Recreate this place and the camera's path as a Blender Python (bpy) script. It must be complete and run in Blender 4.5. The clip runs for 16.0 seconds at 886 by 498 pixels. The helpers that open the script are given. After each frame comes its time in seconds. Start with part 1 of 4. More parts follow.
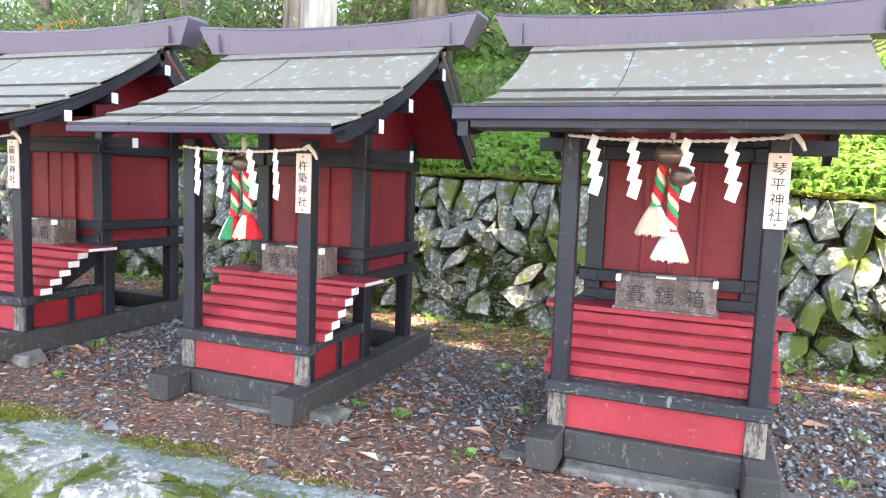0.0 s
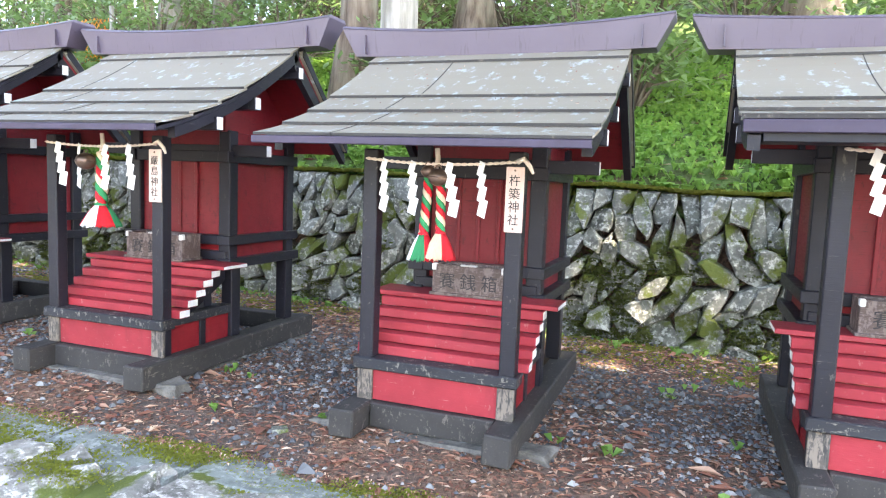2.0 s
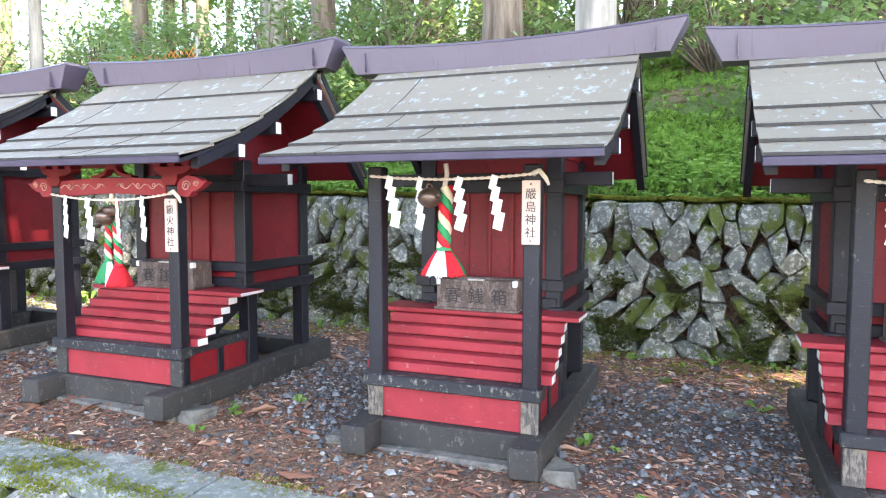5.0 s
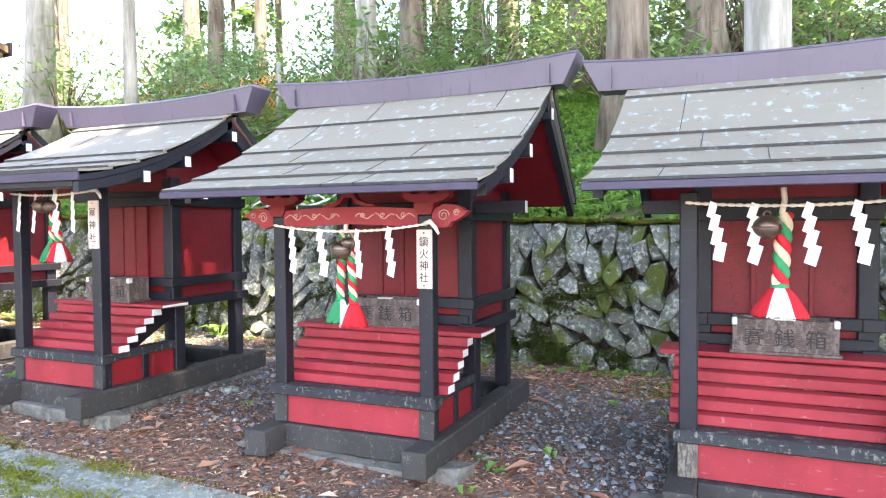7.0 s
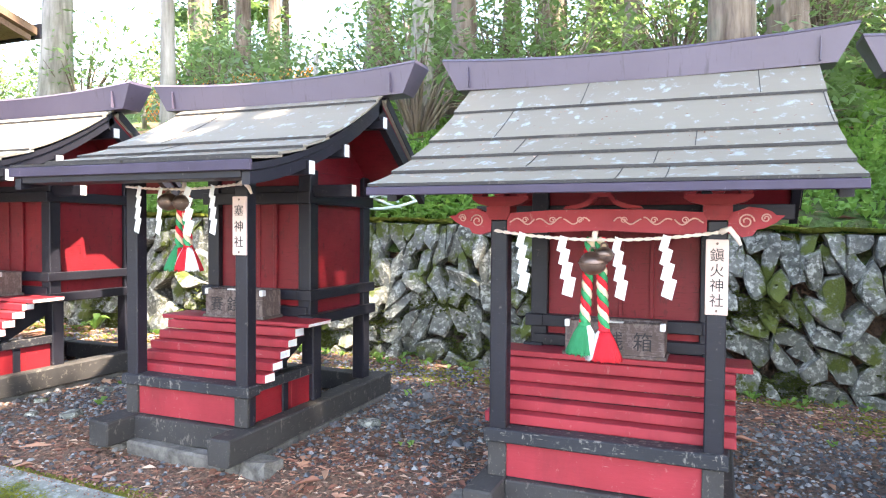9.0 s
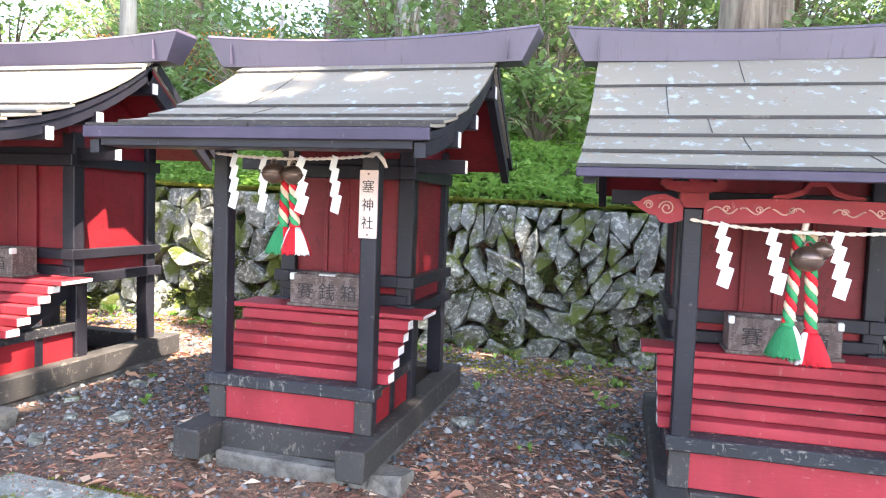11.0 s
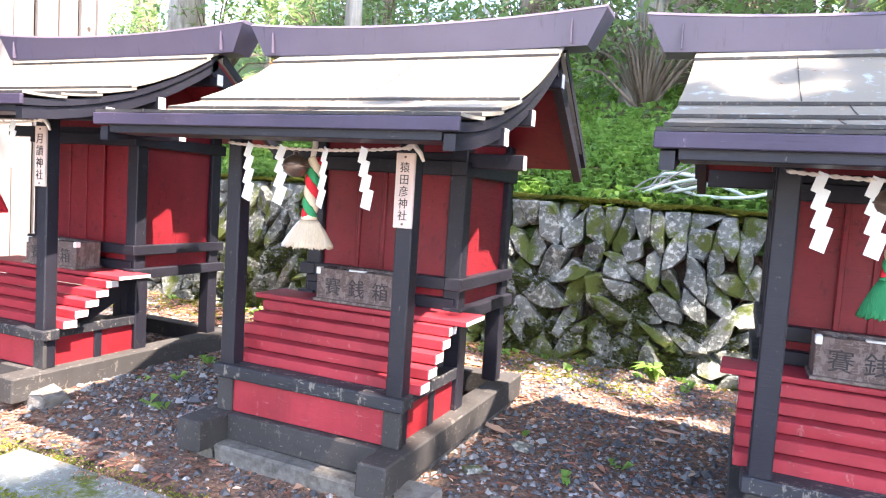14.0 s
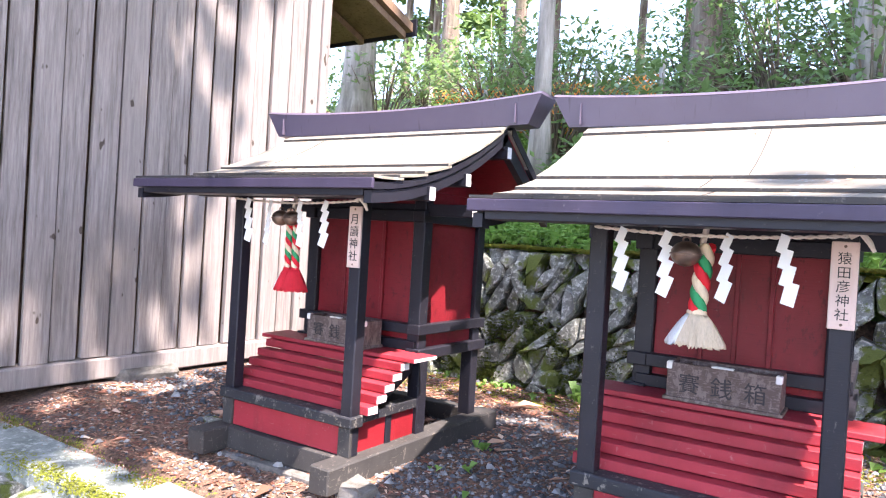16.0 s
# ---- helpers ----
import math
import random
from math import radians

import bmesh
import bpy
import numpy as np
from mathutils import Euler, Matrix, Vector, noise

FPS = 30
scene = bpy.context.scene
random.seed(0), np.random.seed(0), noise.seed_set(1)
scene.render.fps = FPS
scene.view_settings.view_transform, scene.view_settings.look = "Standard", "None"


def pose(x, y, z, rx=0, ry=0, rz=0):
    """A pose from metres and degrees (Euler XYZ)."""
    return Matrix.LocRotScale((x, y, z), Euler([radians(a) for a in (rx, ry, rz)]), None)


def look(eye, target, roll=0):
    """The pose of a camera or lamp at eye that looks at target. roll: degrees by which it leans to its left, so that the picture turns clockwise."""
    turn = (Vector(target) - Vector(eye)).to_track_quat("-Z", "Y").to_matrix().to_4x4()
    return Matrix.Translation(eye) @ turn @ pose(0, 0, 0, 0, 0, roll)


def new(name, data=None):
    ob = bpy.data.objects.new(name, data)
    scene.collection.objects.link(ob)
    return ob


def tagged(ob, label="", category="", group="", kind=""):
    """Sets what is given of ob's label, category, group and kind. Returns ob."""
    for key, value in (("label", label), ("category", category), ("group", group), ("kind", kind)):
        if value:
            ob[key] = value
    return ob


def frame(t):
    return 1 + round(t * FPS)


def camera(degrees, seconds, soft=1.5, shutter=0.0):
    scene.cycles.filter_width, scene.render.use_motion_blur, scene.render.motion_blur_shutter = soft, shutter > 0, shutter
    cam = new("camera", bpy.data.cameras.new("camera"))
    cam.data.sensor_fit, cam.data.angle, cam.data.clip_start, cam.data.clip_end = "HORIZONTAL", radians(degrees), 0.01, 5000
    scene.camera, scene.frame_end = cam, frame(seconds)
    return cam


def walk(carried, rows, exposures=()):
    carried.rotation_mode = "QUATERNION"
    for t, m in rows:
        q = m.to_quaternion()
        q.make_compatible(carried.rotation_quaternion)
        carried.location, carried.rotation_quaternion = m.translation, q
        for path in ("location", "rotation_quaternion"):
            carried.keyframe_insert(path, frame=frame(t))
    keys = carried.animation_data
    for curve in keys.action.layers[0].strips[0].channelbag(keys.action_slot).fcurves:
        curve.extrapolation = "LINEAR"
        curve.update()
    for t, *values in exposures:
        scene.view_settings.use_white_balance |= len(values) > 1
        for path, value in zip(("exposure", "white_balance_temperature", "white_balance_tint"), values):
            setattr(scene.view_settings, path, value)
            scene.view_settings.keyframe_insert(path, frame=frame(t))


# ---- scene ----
cam = camera(66.6, 16.0, 1.15)
METRES, EYE, TILT, LEAN, TURN = 10.3, 1.5, 0.0, 0.0, 21.3
ROWS = [
    (0.0, 0.0, 0.0, 0.0, 0.22, -5.65, -2.23),
    (0.5, -0.023, 0.0157, -0.0003, 1.4, -5.79, -0.69),
    (1.0, -0.0435, 0.0249, 0.0016, 1.74, -5.54, -2.62),
    (1.5, -0.0733, 0.025, 0.0027, -0.53, -4.99, -0.8),
    (2.0, -0.102, 0.0304, 0.003, -0.79, -5.6, -2.23),
    (2.5, -0.1334, 0.0498, 0.0051, 1.15, -3.07, -1.98),
    (3.0, -0.1666, 0.0573, 0.005, 3.01, -2.1, -2.84),
    (3.5, -0.2027, 0.0607, 0.0042, 2.35, -3.85, -1.73),
    (6.0, -0.3394, 0.123, 0.005, -0.13, -3.68, 0.03),
    (6.5, -0.3716, 0.1339, 0.0068, 2.77, -1.34, -1.96),
    (7.0, -0.4089, 0.1356, 0.0076, 2.25, -1.77, 0.36),
    (7.5, -0.4396, 0.1504, 0.0058, 2.57, -2.39, 0.83),
    (8.0, -0.4704, 0.1716, 0.0092, 4.22, -1.87, -1.19),
    (10.5, -0.6049, 0.2355, 0.01, -6.52, -2.49, -0.18),
    (11.0, -0.6314, 0.2436, 0.0106, -6.35, -3.48, -2.09),
    (11.5, -0.6559, 0.2672, 0.0106, -4.21, -3.93, -1.06),
    (12.0, -0.6822, 0.2823, 0.0128, -0.64, -4.15, -3.68),
    (12.5, -0.7145, 0.2869, 0.0149, -1.21, -3.61, -0.47),
    (13.0, -0.7422, 0.2999, 0.0145, -1.16, -3.97, -2.38),
    (13.5, -0.768, 0.3256, 0.016, 0.32, -4.17, -2.56),
    (14.0, -0.7935, 0.3378, 0.0157, 2.68, -4.25, -3.7),
    (14.5, -0.824, 0.3423, 0.017, 0.78, -4.55, -0.99),
    (15.0, -0.8514, 0.3517, 0.0195, 5.36, -4.12, -1.79),
    (15.5, -0.8796, 0.3652, 0.0223, 9.65, -2.06, -2.68),
    (16.0, -0.9034, 0.3541, 0.0237, 11.82, -0.49, -3.49),
]
walk(cam, [(t, pose(0, 0, EYE, TILT, LEAN, TURN) @ pose(METRES * x, METRES * y, METRES * z, 90 + pitch, roll, yaw)) for t, x, y, z, yaw, pitch, roll in ROWS],
     [(0.0, 3.72, 7900, 16), (8.0, 3.65, 7600, 16), (12.0, 3.6, 7350, 19), (14.0, 3.52, 7050, 21), (16.0, 3.05, 6650, 24)])

# ---- world, sun ----
SUN = Vector((1.12, -0.30, 2.2)).normalized()
world = bpy.data.worlds.new("sky")
scene.world = world
world.use_nodes = True
_wn = world.node_tree
_sky = _wn.nodes.new("ShaderNodeTexSky")
_sky.sky_type = "NISHITA"
_sky.sun_disc = False
_sky.sun_elevation = math.asin(SUN.z)
_sky.sun_rotation = math.atan2(SUN.x, SUN.y)
_bg = _wn.nodes["Background"]
_bg.inputs["Strength"].default_value = 0.15
_wn.links.new(_sky.outputs[0], _bg.inputs["Color"])
_sl = bpy.data.lights.new("sun", "SUN")
_sl.energy, _sl.angle, _sl.color = 3.2, radians(0.5), (1.0, 0.95, 0.86)
sun = new("sun", _sl)
sun.matrix_world = look(SUN * 40, (0, 0, 0))


# ---- materials ----
class Mat:
    """A small builder of node materials in object space."""

    def __init__(self, name, rough=0.7, metal=0.0, spec=0.5):
        self.m = bpy.data.materials.new(name)
        self.m.use_nodes = True
        self.t = self.m.node_tree
        self.p = self.t.nodes["Principled BSDF"]
        self.p.inputs["Roughness"].default_value = rough
        self.p.inputs["Metallic"].default_value = metal
        self.p.inputs["Specular IOR Level"].default_value = spec
        self.co = self.n("ShaderNodeNewGeometry").outputs["Position"]

    def n(self, kind):
        return self.t.nodes.new(kind)

    def link(self, a, b):
        self.t.links.new(a, b)

    def noise(self, scale, detail=4.0, stretch=(1, 1, 1), rough=0.6):
        mp = self.n("ShaderNodeMapping")
        mp.inputs["Scale"].default_value = stretch
        self.link(self.co, mp.inputs["Vector"])
        nz = self.n("ShaderNodeTexNoise")
        nz.inputs["Scale"].default_value = scale
        nz.inputs["Detail"].default_value = detail
        nz.inputs["Roughness"].default_value = rough
        self.link(mp.outputs[0], nz.inputs["Vector"])
        return nz.outputs[0]

    def ramp(self, fac, stops):
        r = self.n("ShaderNodeValToRGB")
        e = r.color_ramp.elements
        while len(e) < len(stops):
            e.new(0.5)
        for el, (pos, col) in zip(e, stops):
            el.position = pos
            el.color = (*col, 1) if len(col) == 3 else col
        self.link(fac, r.inputs[0])
        return r.outputs[0]

    def mix(self, fac, a, b, mode="MIX"):
        mx = self.n("ShaderNodeMix")
        mx.data_type = "RGBA"
        mx.blend_type = mode
        for sock, v in ((mx.inputs[0], fac), (mx.inputs[6], a), (mx.inputs[7], b)):
            if isinstance(v, (int, float)):
                sock.default_value = v
            elif isinstance(v, tuple):
                sock.default_value = (*v, 1)
            else:
                self.link(v, sock)
        return mx.outputs[2]

    def random(self, island=False):
        if island:
            return self.n("ShaderNodeNewGeometry").outputs["Random Per Island"]
        return self.n("ShaderNodeObjectInfo").outputs["Random"]

    def color(self, c):
        if isinstance(c, tuple):
            self.p.inputs["Base Color"].default_value = (*c, 1)
        else:
            self.link(c, self.p.inputs["Base Color"])
        return self

    def rough(self, fac, lo, hi):
        mr = self.n("ShaderNodeMapRange")
        mr.inputs["To Min"].default_value, mr.inputs["To Max"].default_value = lo, hi
        self.link(fac, mr.inputs["Value"])
        self.link(mr.outputs[0], self.p.inputs["Roughness"])
        return self

    def bump(self, h, strength=0.3, dist=0.01):
        b = self.n("ShaderNodeBump")
        b.inputs["Strength"].default_value, b.inputs["Distance"].default_value = strength, dist
        self.link(h, b.inputs["Height"])
        self.link(b.outputs[0], self.p.inputs["Normal"])
        return self


def painted_wood(name, col, worn, wear=0.66, rough=0.55, grain=(1, 1, 12)):
    m = Mat(name, rough, 0.0, 0.3)
    big = m.noise(3.0, 5)
    fine = m.noise(14.0, 6, grain)
    dust = m.noise(45.0, 3)
    c = m.mix(m.ramp(big, [(0.3, (0, 0, 0)), (0.75, (1, 1, 1))]), tuple(v * 0.78 for v in col), tuple(min(1, v * 1.15 + 0.004) for v in col))
    c = m.mix(m.ramp(fine, [(wear, (0, 0, 0)), (wear + 0.1, (1, 1, 1))]), c, worn)
    chips = m.noise(26.0, 8, (1, 1, 0.5), 0.75)
    c = m.mix(m.ramp(chips, [(wear - 0.03, (0, 0, 0)), (wear + 0.01, (0.75, 0.75, 0.75))]), c, worn)
    grime = m.noise(5.5, 6, (1, 1, 0.3), 0.7)
    c = m.mix(m.ramp(grime, [(0.52, (0, 0, 0)), (0.72, (0.5, 0.5, 0.5))]), c, tuple(v * 0.45 + 0.006 for v in col))
    c = m.mix(m.ramp(dust, [(0.68, (0, 0, 0)), (0.8, (0.22, 0.22, 0.22))]), c, (0.3, 0.27, 0.25))
    return m.color(c).rough(fine, rough - 0.12, rough + 0.2).bump(fine, 0.25, 0.004).m


BLACK = painted_wood("black_painted_timber", (0.0125, 0.0121, 0.0185), (0.10, 0.09, 0.085), 0.66, 0.42)
BARE = painted_wood("bare_weathered_post_wood", (0.20, 0.165, 0.135), (0.05, 0.047, 0.045), 0.52, 0.75, (6, 6, 1))
BLACKWORN_AND_GAP = painted_wood("weathered_black_timber_and_gap_dark", (0.042, 0.039, 0.037), (0.14, 0.122, 0.105), 0.615, 0.7, (5, 1, 5))
RAIL = painted_wood("worn_black_rail", (0.022, 0.023, 0.028), (0.22, 0.2, 0.17), 0.60, 0.55, (1.5, 8, 8))
RED = painted_wood("red_painted_wood", (0.235, 0.011, 0.017), (0.16, 0.012, 0.014), 0.62, 0.5)
STEPRED = painted_wood("red_painted_step", (0.315, 0.026, 0.037), (0.36, 0.13, 0.12), 0.645, 0.5, (1, 6, 6))
DOORRED = painted_wood("deep_red_door_wood", (0.175, 0.009, 0.015), (0.095, 0.008, 0.011), 0.60, 0.45)
WHITE = painted_wood("white_end_paint", (0.75, 0.74, 0.71), (0.45, 0.4, 0.38), 0.64, 0.6)
BOXWOOD = painted_wood("grey_brown_box_wood", (0.10, 0.07, 0.062), (0.20, 0.155, 0.14), 0.54, 0.7, (2, 10, 14))
PLATE = painted_wood("pale_cypress_plate", (0.68, 0.50, 0.43), (0.56, 0.40, 0.33), 0.62, 0.55, (6, 6, 1))
BOXINK = Mat("faded_box_ink", 0.7).color((0.022, 0.018, 0.02)).m
INK = Mat("black_ink", 0.6).color((0.012, 0.012, 0.014)).m
PAPER = Mat("white_paper", 0.6)
PAPER.color(PAPER.mix(PAPER.noise(20), (0.86, 0.86, 0.85), (0.78, 0.78, 0.78)))
PAPER = PAPER.m
STRAW = Mat("straw_rope", 0.8)
_nz = STRAW.noise(90, 3)
STRAW = STRAW.color(STRAW.mix(_nz, (0.70, 0.56, 0.46), (0.86, 0.77, 0.69))).bump(_nz, 0.5, 0.004).m


def cloth(name, col):
    m = Mat(name, 0.75)
    nz = m.noise(160, 3, (1, 1, 0.15))
    return m.color(m.mix(nz, tuple(v * 0.7 for v in col), tuple(min(1, v * 1.15) for v in col))).bump(nz, 0.5, 0.003).m


C_RED, C_GREEN = cloth("red_cord", (0.70, 0.012, 0.025)), cloth("green_cord", (0.012, 0.27, 0.10))
C_CREAM, C_WHITE = cloth("cream_cord", (0.74, 0.58, 0.40)), cloth("white_cord", (0.84, 0.83, 0.82))
BRONZE = Mat("aged_bronze_bell", 0.34, 0.85)
_nz = BRONZE.noise(30, 4)
BRONZE = BRONZE.color(BRONZE.mix(_nz, (0.13, 0.085, 0.07), (0.30, 0.21, 0.17))).rough(_nz, 0.25, 0.5).m

ROOF = Mat("weathered_grey_sheet_roof", 0.55, 0.0, 0.35)
_a, _b, _c = ROOF.noise(1.6, 5), ROOF.noise(11, 6, (1.6, 1, 1)), ROOF.noise(70, 3)
_col = ROOF.mix(_a, (0.168, 0.148, 0.117), (0.248, 0.224, 0.18))
_col = ROOF.mix(ROOF.ramp(_b, [(0.575, (0, 0, 0)), (0.66, (0.9, 0.9, 0.9))]), _col, (0.33, 0.375, 0.38))
_col = ROOF.mix(ROOF.ramp(_c, [(0.70, (0, 0, 0)), (0.76, (0.5, 0.5, 0.5))]), _col, (0.33, 0.31, 0.28))
ROOF = ROOF.color(_col).rough(_a, 0.42, 0.68).bump(_a, 0.25, 0.02).m
RIDGE = Mat("purple_grey_sheet_ridge", 0.42, 0.0, 0.6)
_a, _b = RIDGE.noise(2.2, 5), RIDGE.noise(14, 5, (3, 1, 0.35))
_col = RIDGE.mix(_a, (0.064, 0.05, 0.08), (0.115, 0.094, 0.132))
_col = RIDGE.mix(RIDGE.ramp(_b, [(0.60, (0, 0, 0)), (0.75, (1, 1, 1))]), _col, (0.055, 0.044, 0.06))
RIDGE = RIDGE.color(_col).rough(_a, 0.3, 0.5).bump(_a, 0.3, 0.02).m
# ridge purple darkened for the eave strip, its shade put into the colour
FASCIA = painted_wood("shade_darkened_purple_eave_sheet", (0.05, 0.038, 0.066), (0.16, 0.13, 0.16), 0.68, 0.45, (1, 6, 10))

CONCRETE = Mat("rough_grey_concrete", 0.85)
_a, _b = CONCRETE.noise(11, 8, (1, 1, 1), 0.75), CONCRETE.noise(40, 4)
CONCRETE = CONCRETE.color(CONCRETE.mix(CONCRETE.ramp(_a, [(0.35, (0, 0, 0)), (0.7, (1, 1, 1))]), (0.06, 0.056, 0.048), (0.21, 0.195, 0.172))).bump(_b, 0.6, 0.01).m


def stone_mat(name, dark, light, lichen, moss_lo, island):
    m = Mat(name, 0.8)
    a, b, c = m.noise(9, 8, (1, 1, 1), 0.7), m.noise(24, 8, (1, 1, 1), 0.7), m.noise(3.2, 8, (1, 1, 1), 0.7)
    col = m.mix(m.ramp(a, [(0.38, (0, 0, 0)), (0.62, (1, 1, 1))]), dark, light)
    rnd = m.random(island)
    col = m.mix(m.ramp(rnd, [(0, (0.0, 0.0, 0.0)), (1, (0.55, 0.55, 0.55))]), col, (0.20, 0.21, 0.19))
    col = m.mix(m.ramp(b, [(0.51, (0, 0, 0)), (0.60, (0.85, 0.85, 0.85))]), col, lichen)
    fine = m.noise(120, 3)
    moss = m.mix(fine, (0.030, 0.048, 0.006), (0.13, 0.16, 0.018))
    col = m.mix(m.ramp(c, [(moss_lo, (0, 0, 0)), (moss_lo + 0.06, (1, 1, 1))]), col, moss)
    return m.color(col).bump(b, 0.8, 0.02).m


STONE = stone_mat("grey_green_lichened_stone", (0.035, 0.038, 0.03), (0.19, 0.197, 0.16), (0.47, 0.48, 0.42), 0.512, False)
STONEJ = stone_mat("grey_green_lichened_stone_far", (0.035, 0.038, 0.03), (0.19, 0.197, 0.16), (0.47, 0.48, 0.42), 0.512, True)
KERBSTONE = stone_mat("pale_lichened_kerb_stone", (0.09, 0.085, 0.072), (0.36, 0.345, 0.315), (0.60, 0.585, 0.54), 0.50, False)
KERB = stone_mat("blue_grey_kerb_slab", (0.12, 0.145, 0.13), (0.235, 0.27, 0.245), (0.36, 0.39, 0.365), 0.58, False)

SOIL = Mat("dark_leaf_litter_soil", 0.95)
_a, _b, _c = SOIL.noise(1.3, 5), SOIL.noise(40, 6), SOIL.noise(9, 5)
_col = SOIL.mix(SOIL.ramp(_b, [(0.35, (0, 0, 0)), (0.65, (1, 1, 1))]), (0.06, 0.038, 0.028), (0.24, 0.14, 0.09))
_col = SOIL.mix(SOIL.ramp(_a, [(0.45, (0, 0, 0)), (0.62, (0.55, 0.55, 0.55))]), _col, (0.06, 0.06, 0.062))
SOIL = SOIL.color(_col).bump(_b, 1.0, 0.03).m
PATHM = Mat("grey_path_gravel", 0.9)
_b = PATHM.noise(60, 5)
PATHM = PATHM.color(PATHM.mix(_b, (0.12, 0.115, 0.10), (0.34, 0.32, 0.29))).bump(_b, 0.8, 0.02).m
BANK = Mat("mossy_green_bank", 0.95)
_a, _b = BANK.noise(0.9, 6), BANK.noise(25, 5)
_col = BANK.mix(_b, (0.025, 0.055, 0.010), (0.09, 0.16, 0.03))
_col = BANK.mix(BANK.ramp(_a, [(0.50, (0, 0, 0)), (0.62, (1, 1, 1))]), _col, (0.15, 0.10, 0.065))
BANK = BANK.color(_col).bump(_b, 1.0, 0.05).m
MOSS = Mat("yellow_green_moss", 0.95)
_b = MOSS.noise(90, 5)
_a = MOSS.noise(5, 4)
MOSS = MOSS.color(MOSS.mix(_a, MOSS.mix(_b, (0.15, 0.17, 0.014), (0.36, 0.37, 0.035)), MOSS.mix(_b, (0.08, 0.105, 0.012), (0.23, 0.27, 0.03)))).bump(_b, 1.0, 0.03).m


DARKMOSS = Mat("dark_green_moss", 0.95)
_b = DARKMOSS.noise(70, 5)
DARKMOSS = DARKMOSS.color(DARKMOSS.mix(_b, (0.028, 0.045, 0.008), (0.12, 0.15, 0.018))).bump(_b, 1.0, 0.03).m


def scatter_mat(name, stops, rough=0.7):
    m = Mat(name, rough)
    c = m.ramp(m.random(True), stops)
    return m.color(m.mix(m.noise(50), c, (0.5, 0.5, 0.5), "OVERLAY")).m


PEBBLE = scatter_mat("mixed_grey_gravel", [(0, (0.03, 0.032, 0.037)), (0.5, (0.08, 0.085, 0.092)), (0.8, (0.16, 0.158, 0.156)), (1, (0.30, 0.30, 0.29))], 0.6)
LITTER = scatter_mat("dry_brown_leaves", [(0, (0.10, 0.038, 0.024)), (0.4, (0.26, 0.10, 0.06)), (0.8, (0.40, 0.21, 0.13)), (1, (0.62, 0.46, 0.33))], 0.7)


def leaf_mat(name, a, b, rough=0.5, trans=0.35):
    m = Mat(name, rough)
    c = m.mix(m.random(True), a, b)
    m.color(c)
    tl = m.n("ShaderNodeBsdfTranslucent")
    m.link(m.mix(0.5, c, (0.22, 0.36, 0.09)), tl.inputs["Color"])
    ms = m.n("ShaderNodeMixShader")
    ms.inputs[0].default_value = trans
    m.link(m.p.outputs[0], ms.inputs[1])
    m.link(tl.outputs[0], ms.inputs[2])
    m.link(ms.outputs[0], m.t.nodes["Material Output"].inputs[0])
    return m.m


LEAF = leaf_mat("glossy_green_leaves", (0.09, 0.16, 0.055), (0.24, 0.35, 0.16), 0.28, 0.45)
FERN = leaf_mat("fresh_green_undergrowth", (0.10, 0.24, 0.035), (0.22, 0.38, 0.08), 0.55, 0.45)
NEEDLE = leaf_mat("dark_green_forest_foliage", (0.04, 0.085, 0.022), (0.12, 0.2, 0.06), 0.5)


def bark_mat(name, a, b):
    m = Mat(name, 0.9)
    x, y = m.noise(9, 6, (1, 1, 0.14)), m.noise(2, 4)
    c = m.mix(m.ramp(x, [(0.35, (0, 0, 0)), (0.65, (1, 1, 1))]), a, b)
    c = m.mix(m.ramp(y, [(0.5, (0, 0, 0)), (0.7, (0.6, 0.6, 0.6))]), c, (0.16, 0.17, 0.12))
    return m.color(c).bump(x, 1.0, 0.04).m


BARK = bark_mat("grey_brown_cedar_bark", (0.075, 0.05, 0.036), (0.24, 0.19, 0.15))
PALEBARK = bark_mat("pale_grey_bark", (0.20, 0.185, 0.16), (0.42, 0.395, 0.355))
PLANK = Mat("silvery_weathered_plank", 0.8)
_x, _y, _r = PLANK.noise(7, 9, (5, 5, 0.3), 0.75), PLANK.noise(1.2, 5), PLANK.random()
_k = PLANK.noise(9, 2, (1, 1, 0.5))
_col = PLANK.mix(PLANK.ramp(_x, [(0.3, (0, 0, 0)), (0.7, (1, 1, 1))]), (0.085, 0.072, 0.066), (0.33, 0.29, 0.272))
_col = PLANK.mix(PLANK.ramp(_r, [(0, (0, 0, 0)), (1, (0.5, 0.5, 0.5))]), _col, (0.26, 0.225, 0.21))
_col = PLANK.mix(PLANK.ramp(_k, [(0.70, (0, 0, 0)), (0.73, (1, 1, 1))]), _col, (0.05, 0.035, 0.025))
PLANK = PLANK.color(_col).bump(_x, 0.6, 0.01).m
BROWNWOOD = painted_wood("brown_eave_wood", (0.22, 0.14, 0.09), (0.12, 0.07, 0.045), 0.58, 0.7)
ORANGE = Mat("orange_net_cord", 0.6).color((0.75, 0.26, 0.03)).m
HOSE = Mat("pale_green_hose", 0.4).color((0.55, 0.62, 0.55)).m


# ---- mesh helpers ----
def part(name, bm, material, parent=None, label=""):
    me = bpy.data.meshes.new(name)
    bm.to_mesh(me)
    bm.free()
    for m in material if isinstance(material, (list, tuple)) else [material]:
        me.materials.append(m)
    ob = new(name, me)
    if parent is not None:
        ob.parent = parent
    if label:
        ob["label"] = label
    return ob


